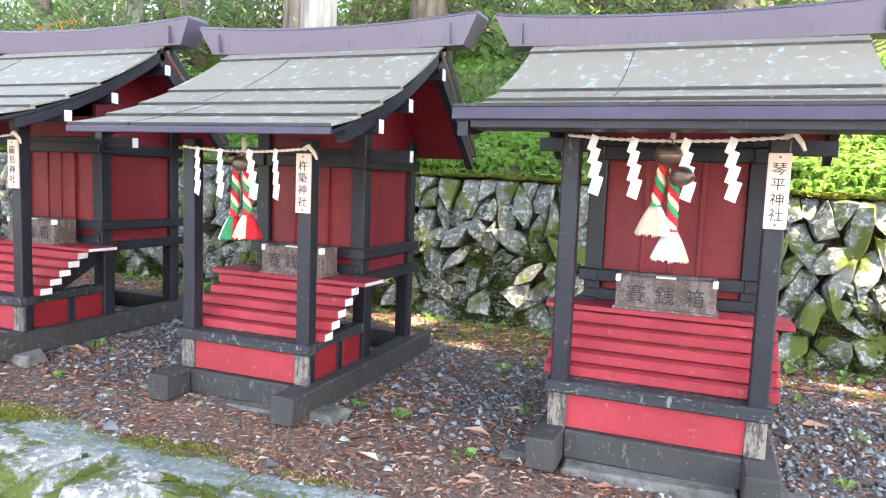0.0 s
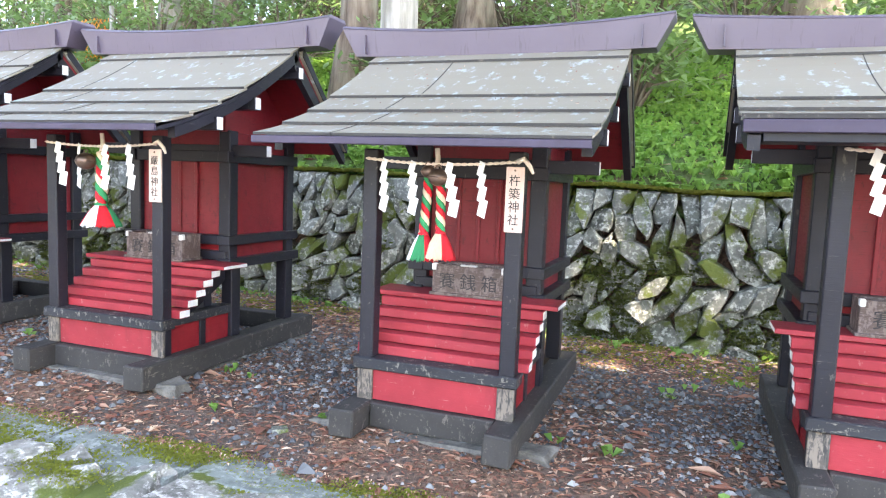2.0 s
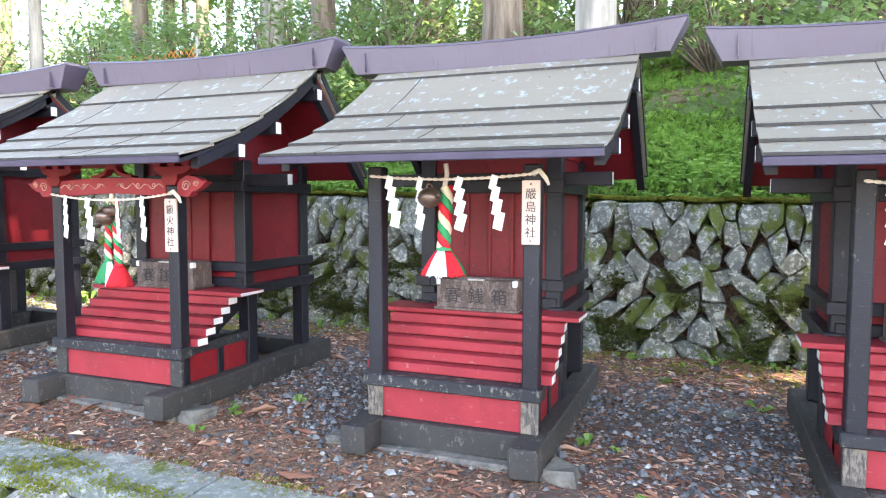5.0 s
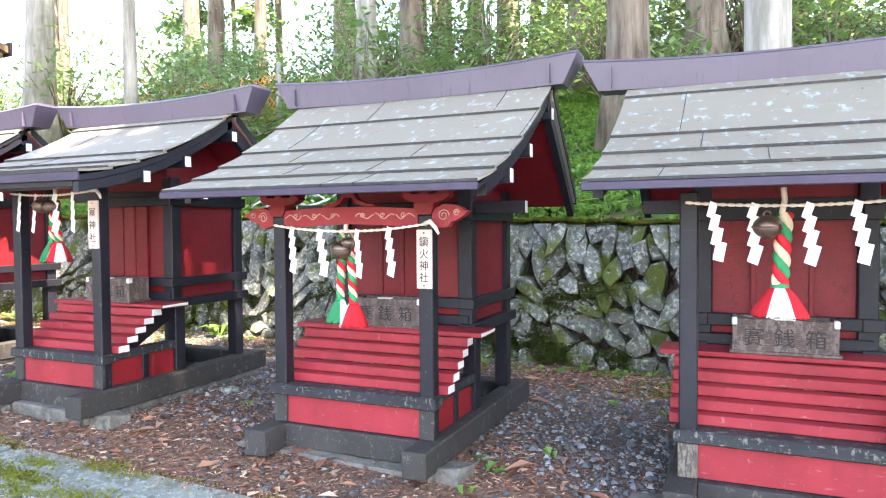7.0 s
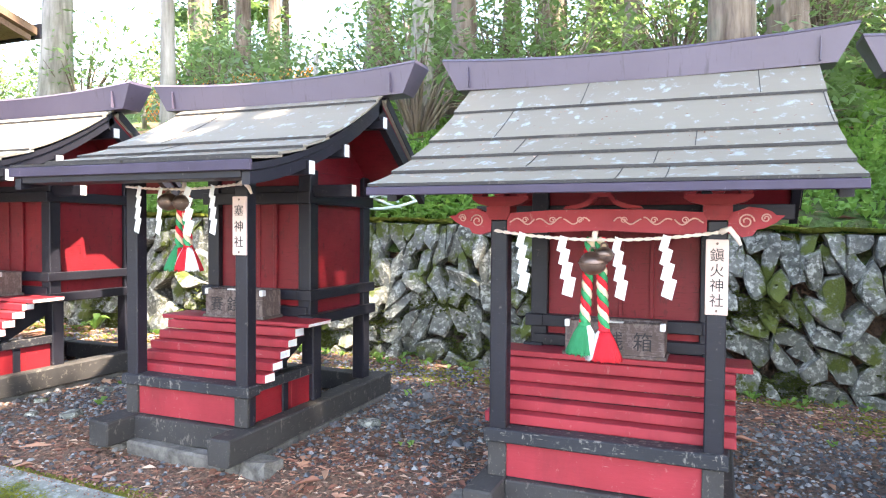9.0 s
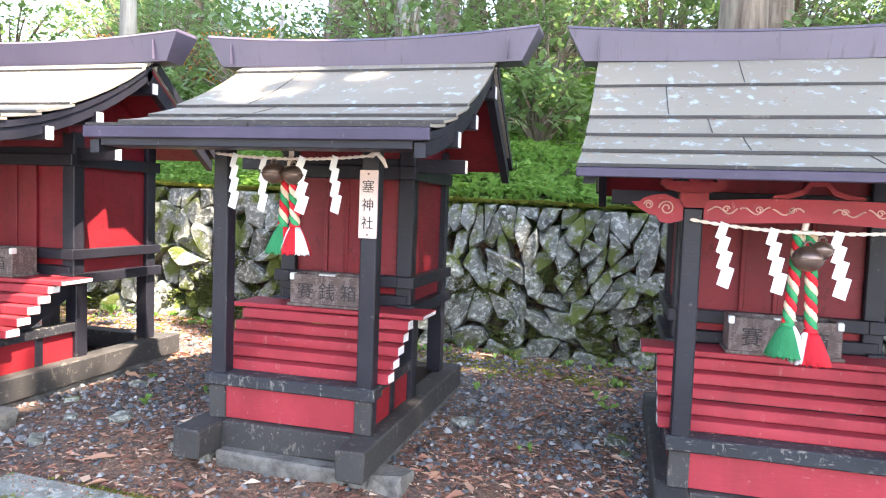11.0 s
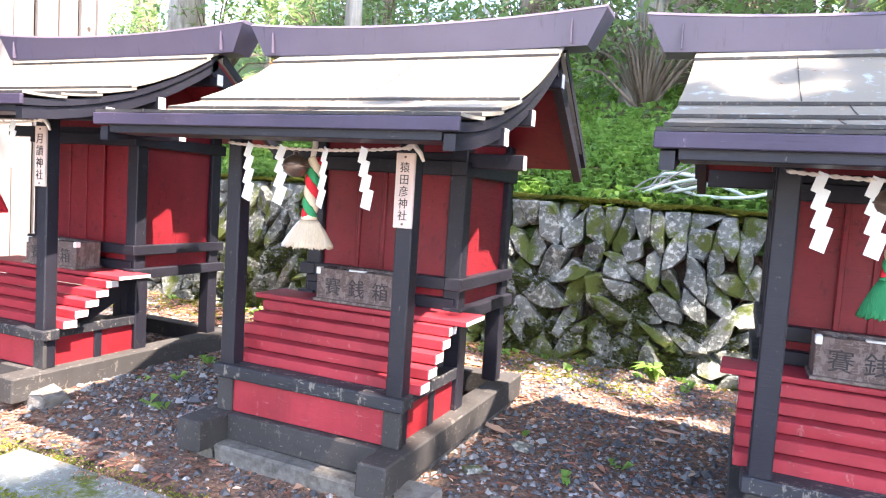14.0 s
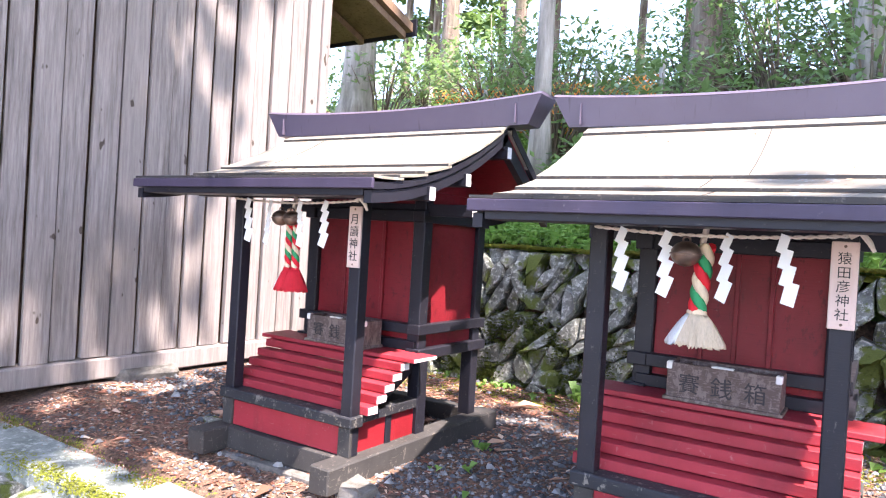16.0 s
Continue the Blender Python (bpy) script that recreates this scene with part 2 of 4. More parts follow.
def raw(name, verts, faces, material, parent=None):
    me = bpy.data.meshes.new(name)
    me.from_pydata(verts, [], faces)
    me.materials.append(material)
    ob = new(name, me)
    if parent is not None:
        ob.parent = parent
    return ob


def box(x0, x1, y0, y1, z0, z1, bev=0.004, ends=None, wob=0.0):
    """A beam with eased edges; ends: material index of the faces across x."""
    bm = bmesh.new()
    bmesh.ops.create_cube(bm, size=1.0)
    for v in bm.verts:
        v.co = Vector((x0 if v.co.x < 0 else x1, y0 if v.co.y < 0 else y1, z0 if v.co.z < 0 else z1))
        if wob:
            v.co += Vector((random.uniform(-wob, wob), random.uniform(-wob, wob), random.uniform(-wob, wob)))
    if ends is not None:
        bm.faces.ensure_lookup_table()
        for f in bm.faces:
            if abs(f.normal.x) > 0.9:
                f.material_index = ends
    if bev:
        bmesh.ops.bevel(bm, geom=bm.edges[:], offset=bev, segments=1, affect="EDGES")
    return bm


def prism(profile, x0, x1, bm=None):
    """A closed profile of (y, z) drawn from x0 to x1."""
    bm = bm or bmesh.new()
    a = [bm.verts.new((x0, y, z)) for y, z in profile]
    b = [bm.verts.new((x1, y, z)) for y, z in profile]
    n = len(profile)
    bm.faces.new(a)
    bm.faces.new(b[::-1])
    for i in range(n):
        bm.faces.new((a[i], b[i], b[(i + 1) % n], a[(i + 1) % n]))
    bmesh.ops.recalc_face_normals(bm, faces=bm.faces[:])
    return bm


def tube(points, radius, sides=8, bm=None, mat=0):
    """A round tube along points; radius: a number or one for each point."""
    bm = bm or bmesh.new()
    pts = [Vector(p) for p in points]
    rings = []
    for i, p in enumerate(pts):
        d = (pts[min(i + 1, len(pts) - 1)] - pts[max(i - 1, 0)]).normalized()
        u = d.cross(Vector((0, 1, 0)) if abs(d.y) < 0.8 else Vector((1, 0, 0))).normalized()
        v = d.cross(u)
        r = radius[i] if isinstance(radius, (list, tuple)) else radius
        rings.append([bm.verts.new(p + (u * math.cos(a) + v * math.sin(a)) * r) for a in (2 * math.pi * k / sides for k in range(sides))])
    for a, b in zip(rings, rings[1:]):
        for k in range(sides):
            f = bm.faces.new((a[k], a[(k + 1) % sides], b[(k + 1) % sides], b[k]))
            f.smooth, f.material_index = True, mat
    for r in (rings[0][::-1], rings[-1]):
        bm.faces.new(r).material_index = mat
    return bm


def ball(centre, radius, seg=14, sx=1.0, sz=1.0, bm=None):
    bm = bm or bmesh.new()
    r = bmesh.ops.create_uvsphere(bm, u_segments=seg, v_segments=seg // 2 + 2, radius=radius)
    for v in r["verts"]:
        v.co = Vector((v.co.x * sx, v.co.y * sx, v.co.z * sz)) + Vector(centre)
        for f in v.link_faces:
            f.smooth = True
    return bm


def text_mesh(name, body, size, m, material, parent, depth=0.002):
    cu = bpy.data.curves.new(name, "FONT")
    cu.body, cu.size, cu.extrude = body, size, depth
    cu.align_x, cu.align_y, cu.space_line = "CENTER", "CENTER", 0.92
    tmp = new(name + "_tmp", cu)
    bpy.context.view_layer.update()
    me = bpy.data.meshes.new_from_object(tmp.evaluated_get(bpy.context.evaluated_depsgraph_get()))
    bpy.data.objects.remove(tmp)
    me.transform(m)
    me.materials.clear()
    me.materials.append(material)
    ob = new(name, me)
    ob.parent = parent
    return ob


def ground_z(x):
    """Height of the gravel terrace, which climbs slowly along the row."""
    return 0.2 - 0.0195 * min(max(x, -11.2), 3.0)


# ---- the shrines ----
LIFT = 0.17
ROOF_STEPS = (0.0, 0.19, 0.36, 0.53, 0.80, 1.0)
FOUR_STEPS = (0.0, 0.20, 0.38, 0.56, 0.93, 1.0)
WIDE_STEPS = (0.0, 0.17, 0.33, 0.50, 0.94, 1.0)


def shrine(cx, yf, zb, w, eave_half, e, ridge_half, r, carved=False, A=0.5, courses=ROOF_STEPS, lip=0.044):
    """A small hall on a timber base; heights count from the base's top."""
    hall = new("shrine")
    hall.location = (cx, yf, zb - LIFT)
    L, h = LIFT, w / 2
    P = lambda name, bm, mat, label="", parent=hall: part(name, bm, mat, parent, label)
    B = lambda x0, x1, y0, y1, z0, z1, bev=0.004, ends=None, wob=0.0: box(x0, x1, y0, y1, z0 + L, z1 + L, bev, ends, wob)
    hb, yb0, yb1 = h + 0.05, 0.60, 1.32
    # base frame on a concrete footing
    for s in (-1, 1):
        x0, x1 = sorted((s * (h - 0.005), s * (h + 0.125)))
        P("base_timber", B(x0, x1, -0.20, 1.50, -0.135, 0, 0.008, None, 0.004), BLACKWORN_AND_GAP)
        P("footing", B(x0 + 0.02, x1 - 0.02, -0.10, 1.44, -0.32, -0.137, 0.012, None, 0.008), CONCRETE)
    P("cross_timber", B(-h + 0.006, h - 0.006, -0.03, 0.05, -0.125, -0.004, 0.006, None, 0.005), BLACKWORN_AND_GAP)
    P("cross_timber", B(-h + 0.006, h - 0.006, 1.38, 1.49, -0.13, -0.004, 0.006), BLACKWORN_AND_GAP)
    P("footing", B(-h + 0.006, h - 0.006, -0.10, 0.07, -0.32, -0.128, 0.012, None, 0.012), CONCRETE)
    # front posts, stub posts under the rail, panels
    top = e + 0.02
    for s in (-1, 1):
        xa, xb = sorted((s * h, s * (h + 0.075)))
        P("front_post", B(xa, xb, 0.0, 0.075, 0, top if not carved else e - 0.075, 0.006), BLACK)
        P("stub_facing", B(xa - 0.003, xb + 0.003, -0.003, 0.02, 0.001, 0.153, 0.003), BARE if cx > -5 else BLACKWORN_AND_GAP, "weathered wooden facing")
        xa, xb = sorted((s * (h + 0.01), s * (h + 0.055)))
        P("side_panel", B(xa, xb - 0.01, 0.08, 0.42, 0.0, 0.16, 0.002), RED)
        P("stud", B(xa, xb, 0.33, 0.38, 0.0, 0.16, 0.003), BLACK)
        P("side_rail", B(xa - 0.012, xb + 0.012, 0.085, 0.60, 0.16, 0.215), RAIL)
        P("support_post", B(xa - 0.02, xb + 0.015, 0.60, 0.69, 0.0, 0.455, 0.005), BLACK)
        P("side_panel", B(xa, xb - 0.01, 0.42, 0.60, 0.0, 0.16, 0.002), RED)
        P("step_carriage", prism([(0.10, 0.19 + L), (0.60, 0.47 + L), (0.60, 0.36 + L), (0.14, 0.12 + L)], xa - 0.03, xa + 0.01), BLACK)
    P("front_panel", B(-h, h, 0.012, 0.04, 0.0, 0.165, 0.002), STEPRED)
    P("front_rail", B(-h - 0.095, h + 0.095, -0.022, 0.082, 0.155, 0.213, 0.006, None, 0.003), RAIL, "worn black front rail")
    # steps and deck with white ends
    for i in range(5):
        y, z = 0.078 + 0.066 * i, 0.212 + 0.050 * i
        P("step", B(-h - 0.122, h + 0.122, y, y + 0.088, z, z + 0.046, 0.004, 1, 0.002), [STEPRED, WHITE], "red step board with white-painted ends")
    P("deck", B(-h - 0.19, h + 0.19, 0.37, 0.598, 0.462, 0.486, 0.003, 1, 0.002), [STEPRED, WHITE])
    # raised hall: corner posts, panels, doors, rails
    bt = e + 0.10
    for s in (-1, 1):
        for y0, foot in ((yb0, 0.40), (yb1 - 0.085, 0.0)):
            xa, xb = sorted((s * (hb - 0.085), s * hb))
            P("corner_post", B(xa, xb, y0, y0 + 0.085, foot if foot == 0 else 0.456, bt, 0.005), BLACK)
        xa, xb = sorted((s * (hb - 0.05), s * (hb - 0.03)))
        P("side_wall", B(xa, xb, yb0 + 0.08, yb1 - 0.08, 0.46, bt, 0.0), DOORRED)
        for z0, z1, out in ((0.585, 0.645, 0.022), (0.44, 0.50, 0.03), (1.10 + e - 1.2, 1.17 + e - 1.2, 0.012)):
            xa, xb = sorted((s * (hb - 0.07), s * (hb + out)))
            P("side_rail", B(xa, xb, yb0 - 0.03, yb1 + 0.03, z0, z1), BLACK)
    P("rear_wall", B(-hb + 0.03, hb - 0.03, yb1 - 0.05, yb1 - 0.02, 0.46, bt, 0.0), DOORRED)
    P("floor_panel", B(-hb + 0.03, hb - 0.03, yb0 + 0.03, yb1 - 0.03, 0.47, 0.50, 0.0), BLACK)
    for z0, z1, out in ((0.585, 0.645, 0.024), (0.488, 0.545, 0.014), (1.10 + e - 1.2, 1.17 + e - 1.2, 0.012)):
        P("front_beam", B(-hb + 0.02, hb - 0.02, yb0 - out, yb0 + 0.06, z0, z1), BLACK)
    P("lower_panel", B(-hb + 0.08, hb - 0.08, yb0 + 0.035, yb0 + 0.05, 0.54, 0.59, 0.0), RED)
    zd0, zd1 = 0.643, 1.102 + e - 1.2
    dw = hb - 0.085
    for k, (xa, xb) in enumerate(((-dw, -dw * 0.40), (-dw * 0.40, 0), (0, dw * 0.40), (dw * 0.40, dw))):
        P("door_board", B(xa + 0.0015, xb - 0.0015, yb0 + (0.022 if k in (1, 2) else 0.034), yb0 + 0.05, zd0, zd1, 0.002), DOORRED)
    for x in (-dw * 0.40, 0.0, dw * 0.40):
        P("door_batten", B(x - 0.011, x + 0.011, yb0 + 0.012, yb0 + 0.035, zd0, zd1, 0.003), DOORRED)
    P("top_wall", B(-dw, dw, yb0 + 0.03, yb0 + 0.05, zd1 + 0.06, bt + 0.05, 0.0), DOORRED)
    # roof: curved front slope of lapped sheets, steep back slope
    y0, y1 = -0.40, 0.80
    z0, z1 = e + 0.046, r - 0.175
    surf = lambda u: (y0 + (y1 - y0) * u, L + z0 + (z1 - z0) * (A * u + (1 - A) * u * u))

    def sheet(u0, u1, lift0, lift1, thick, n=4):
        up, dn = [], []
        for i in range(n + 1):
            t = i / n
            y, z = surf(u0 + (u1 - u0) * t)
            z += lift0 + (lift1 - lift0) * t
            up.append((y, z))
            dn.append((y, z - thick))
        return up + dn[::-1]

    eh = eave_half
    rs = random.Random(int(-cx * 100) + 3)
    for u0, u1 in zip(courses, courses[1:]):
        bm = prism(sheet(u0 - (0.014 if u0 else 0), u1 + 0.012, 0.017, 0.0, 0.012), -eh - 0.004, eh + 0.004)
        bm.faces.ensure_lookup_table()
        # edge face coloured dark: the board's edge and the shaded gap under its lap
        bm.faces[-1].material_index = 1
        plate = P("roof_sheet", bm, [ROOF, BLACKWORN_AND_GAP])
        if 0.1 < u1 - u0:
            for k in range(2 if carved else 1):
                x = (k - 0.5) * eh * 0.95 + rs.uniform(-0.3, 0.6) * eh
                P("sheet_seam", prism(sheet(u0 - 0.008, u1 - 0.004, 0.019, 0.004, 0.012), x, x + 0.0035), BLACKWORN_AND_GAP, "", plate)
    P("roof_board", prism(sheet(0.008, 1.0, -0.015, -0.015, lip - 0.012, 9), -eh + 0.004, eh - 0.004), BLACK)
    ye, ze = surf(0)
    P("eave_fascia", box(-eh - 0.006, eh + 0.006, ye - 0.012, ye + 0.006, ze - lip, ze + 0.002, 0.003), FASCIA, "purple-grey sheet-metal eave strip")
    if lip > 0.04:
        P("eave_batten", box(-eh + 0.062, eh - 0.062, ye + 0.012, ye + 0.16, ze - 0.075, ze - 0.020, 0.003), BLACK)
    yr, zr = 1.44, L + e + 0.03
    P("back_roof", prism([(y1 + 0.08, L + z1), (yr, zr + 0.02), (yr, zr - 0.01), (y1 + 0.02, L + z1 - 0.03)], -eh, eh), ROOF)
    P("back_soffit", prism([(y1 + 0.03, L + z1 - 0.035), (yr - 0.01, zr - 0.014), (yr - 0.01, zr - 0.034), (y1 + 0.01, L + z1 - 0.06)], -eh + 0.02, eh - 0.02), DOORRED, "red-painted boards under the back eave")
    for s in (-1, 1):
        xa, xb = sorted((s * (eh - 0.055), s * (eh - 0.012)))
        P("bargeboard", prism(sheet(0.01 if lip > 0.04 else 0.12, 1.02, -0.008 - lip, -0.008 - lip, 0.055, 8), xa, xb), BLACK)
        P("bargeboard", prism([(y1 - 0.02, L + z1 - 0.03), (yr + 0.004, zr - 0.034), (yr + 0.004, zr - 0.10), (y1 - 0.02, L + z1 - 0.13)], xa, xb), BLACK)
        xa, xb = sorted((s * (eh - 0.03), s * (eh + 0.006)))
        P("verge_trim", prism([(y1 + 0.05, L + z1 + 0.012), (yr + 0.012, zr + 0.03), (yr + 0.012, zr - 0.02), (y1 + 0.05, L + z1 - 0.05)], xa, xb), BLACK)
        xa, xb = sorted((s * (hb - 0.05), s * (hb - 0.02)))
        P("gable_wall", prism([(yb0 - 0.02, L + bt - 0.01), (yb0 - 0.02, surf(0.83)[1] - 0.06), (y1, L + z1 - 0.07), (yb1, zr + 0.10), (yb1, L + bt - 0.01)], xa, xb), DOORRED)
    # purlins with white ends
    for y, z in ((0.03, surf(0.36)[1] - L - 0.135), (0.36, surf(0.63)[1] - L - 0.15), (0.62, e - 0.06), (0.80, z1 - 0.19)):
        reach = eh + (0.004 if y != 0.62 else -0.10)
        P("purlin", B(-reach, reach, y, y + 0.055, z, z + 0.07, 0.003, 1), [BLACK, WHITE])
    # ridge: a flared cap, slightly bowed up at its ends
    bm = bmesh.new()
    rows = []
    n = 14
    for i in range(n + 1):
        t = i / n * 2 - 1
        zt = L + r - 0.045 * (1 - t * t)
        bow = 0.012 * t * t
        xt, xbm = ridge_half * t, (ridge_half - 0.085) * t
        ym = y1 + 0.055
        rows.append([bm.verts.new(c) for c in ((xbm, ym - 0.075, L + r - 0.185 + bow), (xt, ym - 0.10, zt - 0.012), (xt, ym - 0.105, zt - 0.010), (xt, ym - 0.085, zt + 0.006), (xt, ym + 0.085, zt + 0.006), (xt, ym + 0.10, zt - 0.012), (xbm, ym + 0.075, L + r - 0.185 + bow))])
    for a, b in zip(rows, rows[1:]):
        for k in range(7):
            bm.faces.new((a[k], a[(k + 1) % 7], b[(k + 1) % 7], b[k]))
    bm.faces.new(rows[0])
    bm.faces.new(rows[-1][::-1])
    bmesh.ops.recalc_face_normals(bm, faces=bm.faces[:])
    ridge = P("ridge", bm, RIDGE, "purple-grey sheet-metal ridge cap")
    for s in (-1, 1):
        xa, xb = sorted((s * (ridge_half - 0.16), s * (ridge_half - 0.156)))
        P("ridge_seam", box(xa, xb, y1 - 0.054, y1 + 0.16, L + r - 0.165, L + r - 0.055, 0), RIDGE, "", ridge)
    # needles and leaf scraps lying on the lower courses
    rr = random.Random(int(-cx * 10))
    V, F = [], []
    for k in range(150):
        j = rr.randrange(len(courses) - 2)
        u = courses[j] + (courses[j + 1] - courses[j]) * rr.random() ** 0.5 * 0.97
        y, z = surf(u)
        f = (u - courses[j]) / (courses[j + 1] - courses[j])
        z += 0.017 * (1 - f) + 0.004
        x, a, sz = rr.uniform(-eh, eh) * 0.98, rr.uniform(0, 3.14), rr.uniform(0.004, 0.013)
        b = len(V)
        slope = (surf(min(1, u + 0.01))[1] - surf(u)[1]) / (surf(u + 0.01)[0] - y)
        for p, q in ((-1, 0), (0, 0.35), (1, 0), (0, -0.35)):
            dx, dy = sz * (p * math.cos(a) - q * math.sin(a)), sz * (p * math.sin(a) + q * math.cos(a))
            V.append((x + dx, y + dy, z + dy * slope))
        F.append((b, b + 1, b + 2, b + 3))
    tagged(raw("roof_litter", V, F, LITTER, hall), "", "", "", "stuff")
    if carved:
        carved_beam(hall, h, e)
    return hall


def carved_beam(hall, h, e):
    """Red beam between the front posts, scrolled nosings, bracket sets and a frog-leg strut."""
    zc = LIFT + e - 0.145
    ring = [(-h, zc + 0.02), (-h * 0.8, zc + 0.014), (-h * 0.4, zc + 0.022), (0, zc + 0.028), (h * 0.4, zc + 0.022), (h * 0.8, zc + 0.014), (h, zc + 0.02), (h, zc + 0.10), (h * 0.5, zc + 0.112), (0, zc + 0.115), (-h * 0.5, zc + 0.112), (-h, zc + 0.10)]
    beam = part("carved_beam", prism2(ring, -0.004, 0.055), STEPRED, hall, "red carved beam with pale wave scrolls")
    for s in (-1, 1):
        for k in range(3):
            pts = [(s * h * (0.12 + 0.29 * k + 0.27 * t), -0.006, zc + 0.066 + 0.016 * math.sin(t * 7.5 + k * 1.3) * (1 - 0.4 * t)) for t in [i / 14 for i in range(15)]]
            part("scroll_line", tube(pts, 0.0032, 5), BOXPALE, beam)
            c = (s * h * (0.22 + 0.29 * k), zc + 0.070)
            pts = [(c[0] + 0.014 * (1 - t * 0.7) * math.cos(t * 8), -0.006, c[1] + 0.014 * (1 - t * 0.7) * math.sin(t * 8)) for t in [i / 12 for i in range(13)]]
            part("scroll_line", tube(pts, 0.0026, 5), BOXPALE, beam)
        xp = s * (h + 0.075)
        nose = [(0, 0.02), (0.05, 0.006), (0.085, 0.012), (0.10, 0.035), (0.125, 0.040), (0.165, 0.062), (0.195, 0.088), (0.165, 0.090), (0.150, 0.104), (0.115, 0.116), (0.07, 0.122), (0.03, 0.105), (0, 0.10)]
        part("nosing", prism2([(xp + s * x, zc + z) for x, z in nose][::s], 0.002, 0.052), STEPRED, beam)
        for cx, cz, rr in ((0.062, 0.066, 0.030), (0.13, 0.078, 0.018)):
            pts = [(xp + s * (cx + rr * (1 - t * 0.75) * math.cos(t * 10)), 0.0, zc + cz + rr * (1 - t * 0.75) * math.sin(t * 10)) for t in [i / 20 for i in range(21)]]
            part("scroll_line", tube(pts, 0.0032, 5), BOXPALE, beam)
        xm = s * (h + 0.0375)
        part("bearing_block", prism2([(xm - 0.036, zc + 0.071), (xm + 0.036, zc + 0.071), (xm + 0.052, zc + 0.10), (xm + 0.052, zc + 0.128), (xm - 0.052, zc + 0.128), (xm - 0.052, zc + 0.10)], -0.016, 0.09), RED, beam)
        part("bracket_arm", prism2([(xm - 0.05, zc + 0.129), (xm + 0.05, zc + 0.129), (xm + 0.10, zc + 0.142), (xm + 0.125, zc + 0.160), (xm + 0.125, zc + 0.172), (xm - 0.125, zc + 0.172), (xm - 0.125, zc + 0.160), (xm - 0.10, zc + 0.142)], 0.005, 0.07), RED, beam)
        for q in (-0.1, 0.0, 0.1):
            part("small_block", prism2([(xm + q - 0.018, zc + 0.173), (xm + q + 0.018, zc + 0.173), (xm + q + 0.027, zc + 0.187), (xm + q + 0.027, zc + 0.205), (xm + q - 0.027, zc + 0.205), (xm + q - 0.027, zc + 0.187)], -0.002, 0.075), RED, beam)
    half = [(0.16, 0.117), (0.15, 0.128), (0.10, 0.135), (0.055, 0.152), (0.035, 0.180), (0.035, 0.20)]
    inner = [(0.022, 0.165), (0.05, 0.132), (0.095, 0.117)]
    ring = half + [(-x, z) for x, z in half[::-1]] + [(-x, z) for x, z in inner[::-1]] + inner
    part("frog_leg_strut", prism2([(x, zc + z) for x, z in ring], 0.0, 0.05), RED, beam)


def prism2(ring, y0, y1):
    """A closed outline of (x, z) drawn from y0 to y1."""
    bm = bmesh.new()
    a = [bm.verts.new((x, y0, z)) for x, z in ring]
    b = [bm.verts.new((x, y1, z)) for x, z in ring]
    bm.faces.new(a)
    bm.faces.new(b[::-1])
    for i in range(len(ring)):
        j = (i + 1) % len(ring)
        bm.faces.new((a[i], b[i], b[j], a[j]))
    bmesh.ops.triangulate(bm, faces=[f for f in bm.faces if len(f.verts) > 4])
    bmesh.ops.recalc_face_normals(bm, faces=bm.faces[:])
    return bm


BOXPALE = Mat("faded_pink_carving", 0.7).color((0.55, 0.30, 0.26)).m


def name_plate(cx, yf, z0, z1, width, words, hall):
    """The pale board with the hall's name on its front post."""
    zoff = hall.location.z
    pl = part("name_plate", box(cx - width / 2 - hall.location.x, cx + width / 2 - hall.location.x, -0.016, -0.001, z0 - zoff, z1 - zoff, 0.003), PLATE, hall, "pale wooden name plate with black brush writing")
    n = len(words)
    size = min(0.058, (z1 - z0) * 0.74 / n)
    step = (z1 - z0) * 0.80 / n
    for i, ch in enumerate(words):
        z = z1 - (z1 - z0) * 0.12 - step * (i + 0.5) - zoff
        text_mesh("writing", ch, size, Matrix.Translation((cx - hall.location.x, -0.017, z)) @ Euler((radians(90), 0, 0)).to_matrix().to_4x4(), INK, pl, 0.0008)
    for z in (z0 + 0.016, z1 - 0.016):
        part("nail", ball((cx - hall.location.x, -0.017, z - zoff), 0.005, 8), BRONZE, pl)


